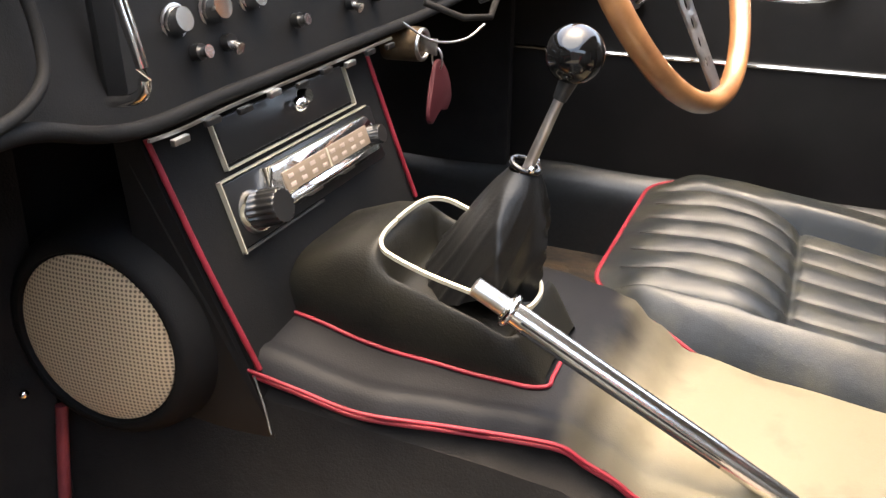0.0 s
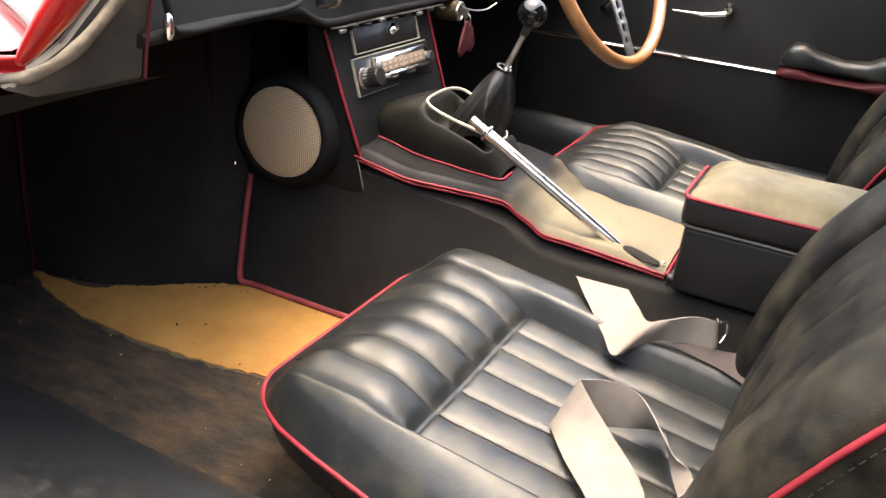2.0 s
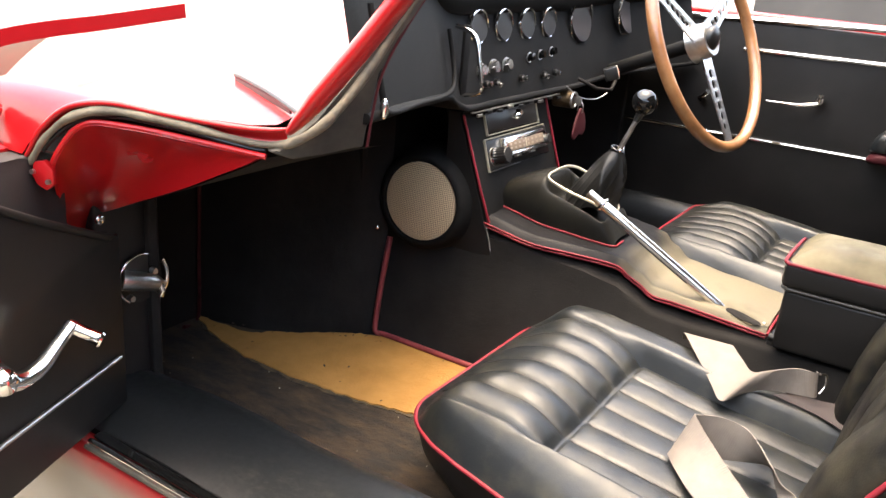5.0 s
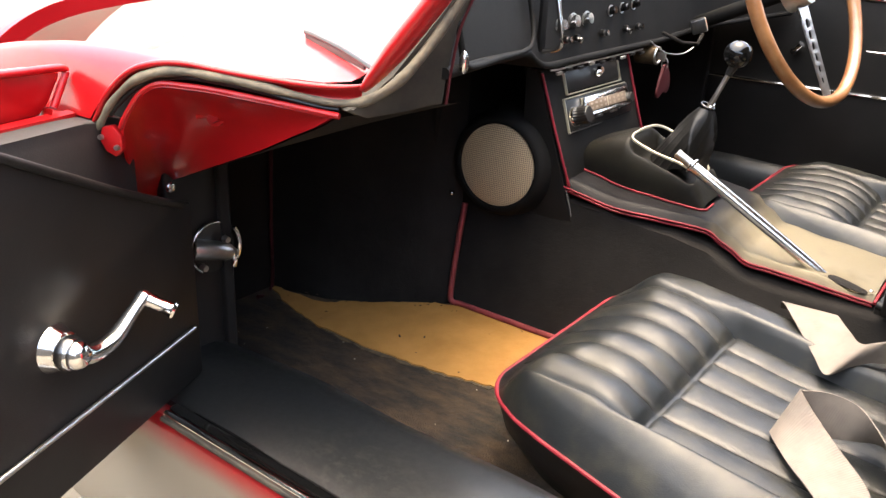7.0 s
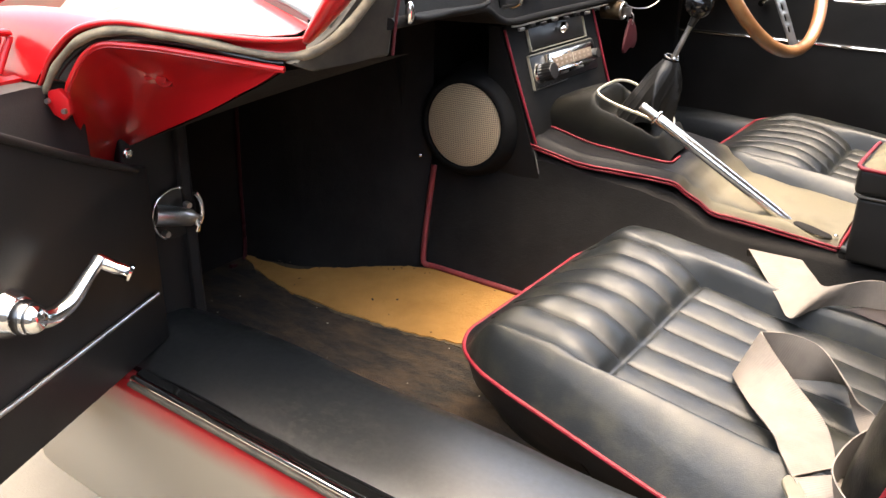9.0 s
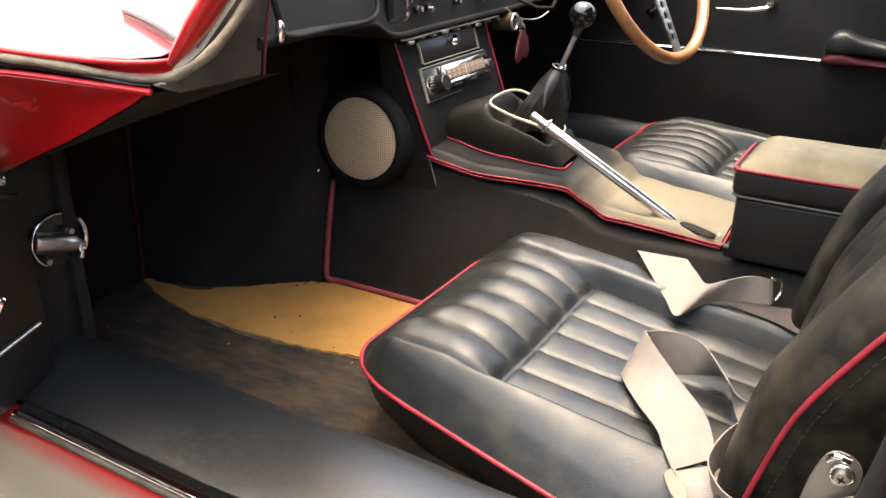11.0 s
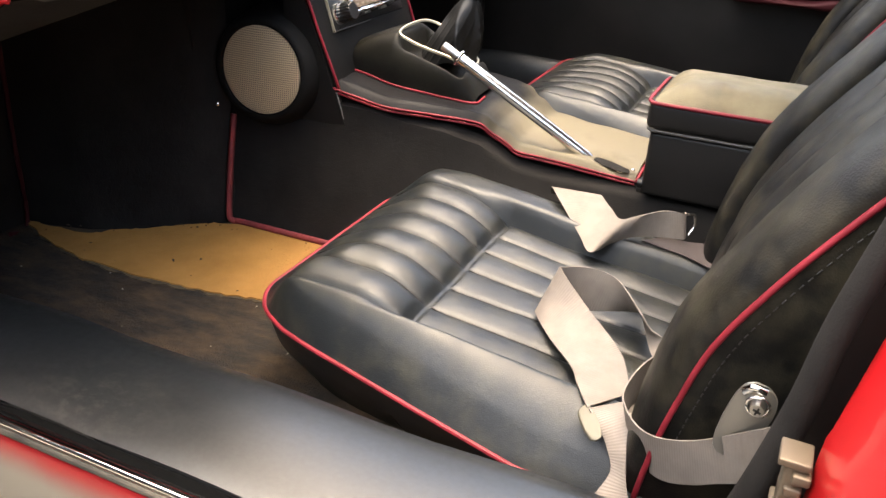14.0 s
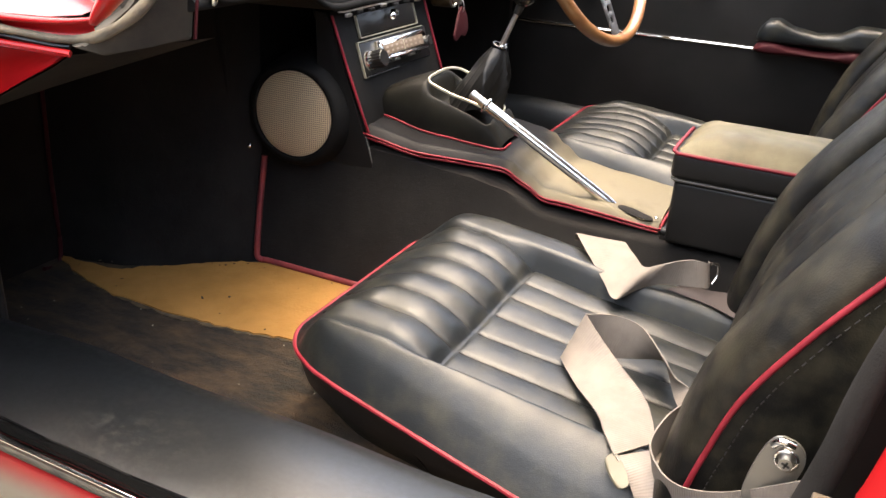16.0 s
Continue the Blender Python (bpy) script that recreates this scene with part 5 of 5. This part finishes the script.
def on_edge(line, u):
    s = u * (len(line) - 1)
    i = min(int(s), len(line) - 2)
    return line[i].lerp(line[i + 1], s - i)


def red_fn(u, v):
    p = on_edge(EDGE_TOP, u).lerp(on_edge(EDGE_LOW, u), v)
    dish = math.sin(math.pi * u) * math.sin(math.pi * v)
    return p + Vector((0.020, 0.012, -0.004)) * dish + Vector((0.003, 0.004, 0)) * ease(0.0, 0.12, v)


part("pillar_panel", thick(sheet(red_fn, 48, 16), 0.003), REDPAINT, body, "dished red panel in the door gap", 60)
part("panel_flange", sweep(EDGE_TOP[:33], circle(0.0024, 8)), REDPAINT, body, "rolled red flange")
bolt_at = Vector(red_fn(0.34, 0.42))
out_way = Vector((-0.9, -0.43, 0.1)).normalized()
bolt = part("panel_bolt", rod(bolt_at - out_way * 0.003, bolt_at + out_way * 0.006, 0.0062, 0.0055, 6), REDPAINT, body, "painted bolt head")
part("bolt_washer", rod(bolt_at - out_way * 0.004, bolt_at + out_way * 0.0015, 0.0095, 0.009, 18), REDPAINT, bolt)
part("bolt_lug", rod(bolt_at + Vector((-0.008, 0.016, -0.002)), bolt_at + Vector((0.0, 0.004, 0.001)), 0.0028, 0.0034, 10), REDPAINT, bolt)
tab = part("hinge_tab", plate([(-0.2965, 0.402, 0.586), (-0.292, 0.393, 0.588), (-0.288, 0.387, 0.579), (-0.2885, 0.387, 0.566), (-0.292, 0.392, 0.5605), (-0.296, 0.400, 0.565), (-0.298, 0.404, 0.574)], (0.006, 0.003, 0), bevel=0.001), REDPAINT, body, "small red hinge tab")
for p in ((-0.2985, 0.400, 0.578), (-0.2925, 0.387, 0.570)):
    p = Vector(p)
    part("hinge_bolt", rod(p, p + out_way * 0.003, 0.0026, 0.0022, 8), STEEL, tab)
SEAL = smooth_line([(-0.297, 0.406, 0.584), (-0.295, 0.400, 0.594), (-0.291, 0.391, 0.608), (-0.284, 0.374, 0.625), (-0.276, 0.357, 0.635), (-0.267, 0.338, 0.6395), (-0.258, 0.317, 0.640), (-0.246, 0.292, 0.6375), (-0.233, 0.264, 0.6335), (-0.221, 0.237, 0.629), (-0.210, 0.213, 0.626), (-0.198, 0.192, 0.628), (-0.182, 0.180, 0.637), (-0.165, 0.171, 0.652), (-0.140, 0.162, 0.682), (-0.115, 0.148, 0.725), (-0.09, 0.12, 0.79), (-0.06, 0.07, 0.87)], 5)
part("door_seal", sweep(SEAL, lambda t: circle(along([(0, 0.0032), (0.15, 0.0042), (0.25, 0.0055), (0.42, 0.0052), (0.55, 0.0036), (0.66, 0.0048), (0.8, 0.006), (1, 0.006)], t) * (1 + 0.10 * math.sin(t * 70) + 0.06 * math.sin(t * 31)), 12, 0.8)), RUBBER, body, "dirty rubber door seal")
part("seal_groove", sweep([p + Vector((0.003, 0.001, -0.0055)) for p in SEAL[8:52]], circle(0.0022, 8)), BLACK, body, "dark gap under the seal")
FLANGE = smooth_line([(-0.300, 0.412, 0.585), (-0.297, 0.402, 0.600), (-0.293, 0.394, 0.615), (-0.284, 0.375, 0.6345), (-0.275, 0.355, 0.6435), (-0.263, 0.329, 0.6465), (-0.249, 0.298, 0.6435), (-0.234, 0.266, 0.6405), (-0.218, 0.229, 0.6385), (-0.206, 0.205, 0.639), (-0.198, 0.192, 0.641)], 6)
part("outer_flange", sweep(FLANGE, lambda t: circle(0.0036 * math.sin(math.pi * min(max(t, 0.03), 0.97)) ** 0.3, 10, 0.8)), REDPAINT, body, "rounded red edge of the wing", 70)


def gutter_fn(u, v):
    """The channel between the wing's edge and the door seal."""
    p = on_edge(FLANGE, u).lerp(on_edge(SEAL[:56], u), v)
    return p + Vector((0.004, 0.003, -0.003)) * math.sin(math.pi * v)


part("gutter", sheet(gutter_fn, 48, 6), REDPAINT, body, "red channel beside the seal", 70)
wiper = part("wiper_arm", tube([(-0.178, 0.196, 0.650), (-0.150, 0.258, 0.6555), (-0.123, 0.321, 0.658), (-0.115, 0.340, 0.658)], 0.0022, n=8), BLACK, body, "thin dark wiper arm")
part("wiper_blade", sweep([(-0.170, 0.214, 0.6495), (-0.140, 0.283, 0.653), (-0.116, 0.338, 0.654)], [(-0.001, -0.003), (-0.001, 0.002), (0.001, 0.002), (0.001, -0.003)]), BLACK, wiper)
# black lining below the red panel, from its edge in to the post
def lining_fn(u, v):
    a = on_edge(EDGE_LOW, u * 0.86) + Vector((0.001, 0.002, -0.001))
    b = Vector((-0.10, 0.165, 0.618)).lerp(Vector((-0.06, 0.50, 0.50)), u)
    return a.lerp(b, v)
part("side_lining", sheet(lining_fn, 30, 10), FELT, body, "black lining under the scuttle", 70)
part("pillar_lining", plate([(-0.212, 0.196, 0.622), (-0.193, 0.188, 0.614), (-0.159, 0.175, 0.618), (-0.128, 0.164, 0.620), (-0.120, 0.162, 0.687), (-0.098, 0.148, 0.740), (-0.06, 0.08, 0.86), (-0.09, 0.10, 0.86), (-0.125, 0.150, 0.714), (-0.172, 0.180, 0.645)], (0.004, 0.012, 0), bevel=0.003), DUSTY, body, "dusty black pillar lining")
part("pillar_piping", tube([(-0.131, 0.159, 0.622), (-0.127, 0.157, 0.655), (-0.120, 0.153, 0.690), (-0.10, 0.137, 0.74), (-0.07, 0.09, 0.83)], 0.0013), MAROON, body, "thin red piping")
part("screen_pillar", sweep(smooth_line([(-0.204, 0.184, 0.640), (-0.195, 0.160, 0.672), (-0.18, 0.122, 0.725), (-0.15, 0.06, 0.82), (-0.12, 0.0, 0.9)], 6), lambda t: circle(along([(0, 0.006), (0.10, 0.012), (0.25, 0.019), (1, 0.021)], t), 18, 0.45)), REDPAINT, body, "red windscreen pillar", 70)


def wing_fn(u, v):
    x = lerp(-0.300, 0.55, u ** 1.3)
    y0 = along([(-0.300, 0.412), (-0.293, 0.396), (-0.284, 0.377), (-0.275, 0.357), (-0.263, 0.331), (-0.249, 0.300), (-0.234, 0.268), (-0.218, 0.231), (-0.204, 0.206), (-0.19, 0.205), (0.55, 0.46)], x)
    z0 = along([(-0.300, 0.592), (-0.293, 0.617), (-0.284, 0.637), (-0.275, 0.646), (-0.263, 0.649), (-0.249, 0.646), (-0.234, 0.643), (-0.218, 0.641), (-0.204, 0.641), (-0.10, 0.652), (0.55, 0.70)], x)
    y = y0 + 0.44 * v
    k = y - y0
    rise = 0.006 * math.sin(v * math.pi) - 0.07 * v ** 2.5
    side = -0.10 * max(0, -0.24 - x) * min(1, k * 2)
    return (x - 0.02 * math.sin(min(1, k) * math.pi / 2) * (1 - u), y, z0 + rise + side * 4)


part("scuttle", sheet(wing_fn, 40, 30), REDPAINT, body, "glossy red scuttle", 70)
ARCH = smooth_line([(-0.118, 1.10, 0.36), (-0.098, 1.10, 0.462), (-0.066, 1.10, 0.512), (-0.029, 1.10, 0.548), (0.023, 1.10, 0.576), (0.084, 1.10, 0.593), (0.171, 1.10, 0.604), (0.277, 1.10, 0.612), (0.467, 1.10, 0.630)], 6)


def raised_fn(u, v):
    s = u * (len(ARCH) - 1)
    i = min(int(s), len(ARCH) - 2)
    p = ARCH[i].lerp(ARCH[i + 1], s - i)
    return p + Vector((0.02 * v, 0.7 * v, -0.25 * v * v + 0.02 * v))


part("raised_bonnet", thick(sheet(raised_fn, 42, 12), 0.004), REDPAINT, body, "red bonnet tipped forward", 70)
part("bonnet_rim", sweep(ARCH, [(-0.014, -0.006), (-0.014, 0.006), (0.014, 0.008), (0.014, -0.006)], up=(0, 1, 0)), REDPAINT, body, "rolled rim of the bonnet", 50)
part("wing_side", sheet(lambda u, v: (-0.318 - 0.03 * math.sin(u * 3), lerp(0.43, 0.66, v), lerp(0.25, 0.60, u)), 10, 12), REDPAINT, body, "", 70)
STRIP = smooth_line([(-0.140, -0.312, 0.255), (-0.145, -0.319, 0.315), (-0.150, -0.331, 0.375), (-0.153, -0.342, 0.44), (-0.154, -0.351, 0.51), (-0.15, -0.38, 0.64)], 5)
part("post_trim", sweep(STRIP, lambda t: circle(lerp(0.019, 0.0125, t), 14, 0.6), up=(0, -1, 0.3)), FELT, body, "black trim strip on the rear door post", 70)
part("rear_panel", box(-0.15, 1.16, -0.62, -0.60, FLOOR, 0.75, 0.004), TRIM, body, "black panel behind the seats")
part("post_lining", plate([(-0.125, -0.30, 0.20), (-0.125, -0.345, 0.45), (-0.125, -0.42, 0.70), (-0.125, -0.62, 0.70), (-0.125, -0.62, 0.20)], (0.006, 0, 0)), VINYL, body, "black leather lining of the rear post")
part("rear_quarter", plate([(-0.175, -0.345, 0.20), (-0.178, -0.352, 0.44), (-0.178, -0.372, 0.53), (-0.17, -0.43, 0.68), (-0.17, -0.95, 0.70), (-0.17, -0.95, 0.15)], (-0.12, -0.02, 0), bevel=0.012), REDPAINT, body, "red rear quarter")
striker = part("striker", box(-0.198, -0.176, -0.350, -0.338, 0.372, 0.426, 0.002), DULLED, body, "dusty worn brass door striker")
for i in range(5):
    part("striker_tooth", box(-0.203 + 0.002 * (i % 2), -0.174, -0.341 - 0.003 * i, -0.333 - 0.0025 * i, 0.372 + i * 0.011, 0.378 + i * 0.011, 0.0012), DULLED, striker)
part("striker_cap", box(-0.200, -0.178, -0.352, -0.334, 0.424, 0.429, 0.0012), DULLED, striker)

# ---- seat belts ----
def ribbon(low, high, per=8, gauge=0.0014):
    """Flat webbing between two edge lines, with its length and width as texture coordinates."""
    bm = bmesh.new()
    uv = bm.loops.layers.uv.new("webbing")
    a, c = smooth_line(low, per), smooth_line(high, per)
    front, back, run = [], [], [0.0]
    for i in range(len(a)):
        j, k = max(i - 1, 0), min(i + 1, len(a) - 1)
        n = (a[k] + c[k] - a[j] - c[j]).cross(c[i] - a[i]).normalized() * gauge
        front.append([bm.verts.new(a[i].lerp(c[i], q / 4)) for q in range(5)])
        back.append([bm.verts.new(a[i].lerp(c[i], q / 4) + n) for q in range(5)])
        if i:
            run.append(run[-1] + (a[i] + c[i] - a[i - 1] - c[i - 1]).length / 2)
    def quad(verts, coords):
        f = bm.faces.new(verts)
        for loop, co in zip(f.loops, coords):
            loop[uv].uv = co
    for i in range(len(a) - 1):
        for rows in (front, back):
            for q in range(4):
                quad((rows[i][q], rows[i][q + 1], rows[i + 1][q + 1], rows[i + 1][q]), ((q / 4, run[i]), ((q + 1) / 4, run[i]), ((q + 1) / 4, run[i + 1]), (q / 4, run[i + 1])))
        for q in (0, 4):
            quad((front[i][q], back[i][q], back[i + 1][q], front[i + 1][q]), ((q / 4, run[i]), (q / 4, run[i]), (q / 4, run[i + 1]), (q / 4, run[i + 1])))
    for i in (0, -1):
        for q in range(4):
            quad((front[i][q], front[i][q + 1], back[i][q + 1], back[i][q]), ((q / 4, run[i]),) * 4)
    return bm


belt = thing("seat_belt", "cream webbing lap belt lying looped on the passenger seat", "seat belt", "seat belts")
part("strap", ribbon([(-0.033, -0.191, 0.2985), (0.000, -0.172, 0.2965), (0.032, -0.157, 0.290), (0.070, -0.124, 0.288), (0.110, -0.096, 0.285), (0.122, -0.094, 0.284), (0.140, -0.120, 0.281), (0.162, -0.158, 0.281), (0.176, -0.189, 0.281), (0.150, -0.203, 0.279), (0.115, -0.216, 0.277), (0.085, -0.232, 0.274)],
     [(0.018, -0.217, 0.288), (0.052, -0.205, 0.290), (0.080, -0.189, 0.293), (0.112, -0.150, 0.306), (0.131, -0.112, 0.332), (0.139, -0.112, 0.333), (0.158, -0.136, 0.329), (0.160, -0.165, 0.322), (0.124, -0.198, 0.313), (0.118, -0.212, 0.300), (0.112, -0.231, 0.292), (0.072, -0.245, 0.284)]), WEB, belt, "", 70)
part("loop", ribbon([(0.078, -0.244, 0.276), (0.040, -0.236, 0.278), (0.002, -0.228, 0.280), (-0.028, -0.228, 0.283), (-0.048, -0.240, 0.279), (-0.064, -0.254, 0.279), (-0.078, -0.270, 0.286), (-0.092, -0.291, 0.303), (-0.104, -0.309, 0.322), (-0.113, -0.330, 0.338), (-0.116, -0.352, 0.352)],
     [(0.071, -0.243, 0.314), (0.036, -0.230, 0.321), (-0.004, -0.222, 0.326), (-0.036, -0.220, 0.323), (-0.054, -0.232, 0.317), (-0.070, -0.246, 0.320), (-0.082, -0.262, 0.328), (-0.094, -0.282, 0.343), (-0.105, -0.298, 0.360), (-0.113, -0.322, 0.382), (-0.116, -0.345, 0.400)]), WEB, belt, "", 70)
part("tail", ribbon([(-0.036, -0.193, 0.2985), (-0.044, -0.204, 0.291), (-0.052, -0.216, 0.279), (-0.062, -0.224, 0.264), (-0.078, -0.216, 0.248), (-0.086, -0.212, 0.240)],
     [(0.008, -0.222, 0.288), (-0.022, -0.230, 0.299), (-0.050, -0.232, 0.287), (-0.066, -0.238, 0.264), (-0.074, -0.244, 0.250), (-0.082, -0.252, 0.240)]), WEB, belt, "twisted end of the webbing", 70)
part("slider", plate(smooth_line([(-0.036, -0.184, 0.2925), (-0.028, -0.191, 0.2955), (-0.044, -0.203, 0.2940), (-0.059, -0.211, 0.2920), (-0.063, -0.204, 0.288), (-0.050, -0.192, 0.290)], 3, True), (-0.001, -0.001, 0.003), bevel=0.001), GUIDE, belt, "cream plastic slider")
part("thread", tube([(-0.046, -0.2085, 0.2845), (-0.040, -0.214, 0.2885), (-0.034, -0.215, 0.2915), (-0.028, -0.222, 0.2925)], 0.0006, n=5), PIPING, belt, "loose dark stitching thread")
anchor = thing("belt_anchor", "chrome belt anchor bracket bolted to the rear post", "bracket")
part("bracket", plate(smooth_line([(-0.108, -0.306, 0.408), (-0.108, -0.316, 0.414), (-0.108, -0.327, 0.409), (-0.108, -0.331, 0.398), (-0.108, -0.327, 0.378), (-0.108, -0.318, 0.352), (-0.108, -0.298, 0.352), (-0.108, -0.298, 0.378)], 5, True), (0.0025, 0, 0), bevel=0.001), ZINC, anchor)
part("bolt", rod((-0.109, -0.319, 0.398), (-0.116, -0.319, 0.398), 0.0054, 0.0046, 20), STEEL, anchor)
for turn in (20, 110):
    part("bolt_slot", box(-0.0004, 0.0006, -0.0028, 0.0028, -0.0007, 0.0007, 0.0, 2, None, Matrix.Translation((-0.1164, -0.319, 0.398)) @ pose(0, 0, 0, turn, 0, 0)), BLACK, anchor, "cross slot")
part("bolt_ring", tube([(-0.110, -0.319 + 0.0072 * math.cos(a), 0.398 + 0.0072 * math.sin(a)) for a in (2 * math.pi * j / 12 for j in range(12))], 0.0014, closed=True, per=3), CHROME, anchor)
part("top_lug", tube([(-0.110, -0.309, 0.407), (-0.113, -0.314, 0.4135), (-0.112, -0.322, 0.412)], 0.003), CHROME, anchor, "bent upper lug")
belt2 = thing("seat_belt", "cream webbing belt end draped over the cushion beside the tunnel", "seat belt", "seat belts")
part("strap", ribbon([(0.402, -0.014, 0.296), (0.372, -0.022, 0.318), (0.335, -0.045, 0.318), (0.297, -0.085, 0.296), (0.266, -0.108, 0.2915), (0.290, -0.124, 0.2970), (0.312, -0.144, 0.302), (0.316, -0.170, 0.307), (0.312, -0.194, 0.312), (0.316, -0.205, 0.312), (0.332, -0.204, 0.312)],
     [(0.408, -0.080, 0.300), (0.374, -0.088, 0.320), (0.352, -0.100, 0.322), (0.330, -0.115, 0.322), (0.306, -0.130, 0.324), (0.306, -0.145, 0.331), (0.308, -0.160, 0.338), (0.312, -0.174, 0.343), (0.314, -0.187, 0.345), (0.323, -0.200, 0.341), (0.336, -0.198, 0.338)]), WEB, belt2, "", 70)
part("tail", ribbon([(0.315, -0.158, 0.298), (0.309, -0.186, 0.297), (0.303, -0.217, 0.295), (0.288, -0.252, 0.292)], [(0.322, -0.180, 0.306), (0.327, -0.210, 0.304), (0.334, -0.233, 0.303), (0.331, -0.256, 0.300)]), WEB_SHADED, belt2, "end of the webbing painted dark mauve for shade", 70)
buckle = part("buckle", box(-0.013, 0.013, -0.017, 0.017, -0.004, 0.004, 0.003, 3, None, Matrix.Translation((0.322, -0.252, 0.297)) @ pose(0, 0, 0, 12, 18, 20)), CHROME, belt2, "chrome buckle")
part("tongue", tube([(0.326, -0.204, 0.340), (0.336, -0.210, 0.336), (0.338, -0.212, 0.322), (0.330, -0.208, 0.312)], 0.0018), CHROME, belt2, "bright steel tongue")
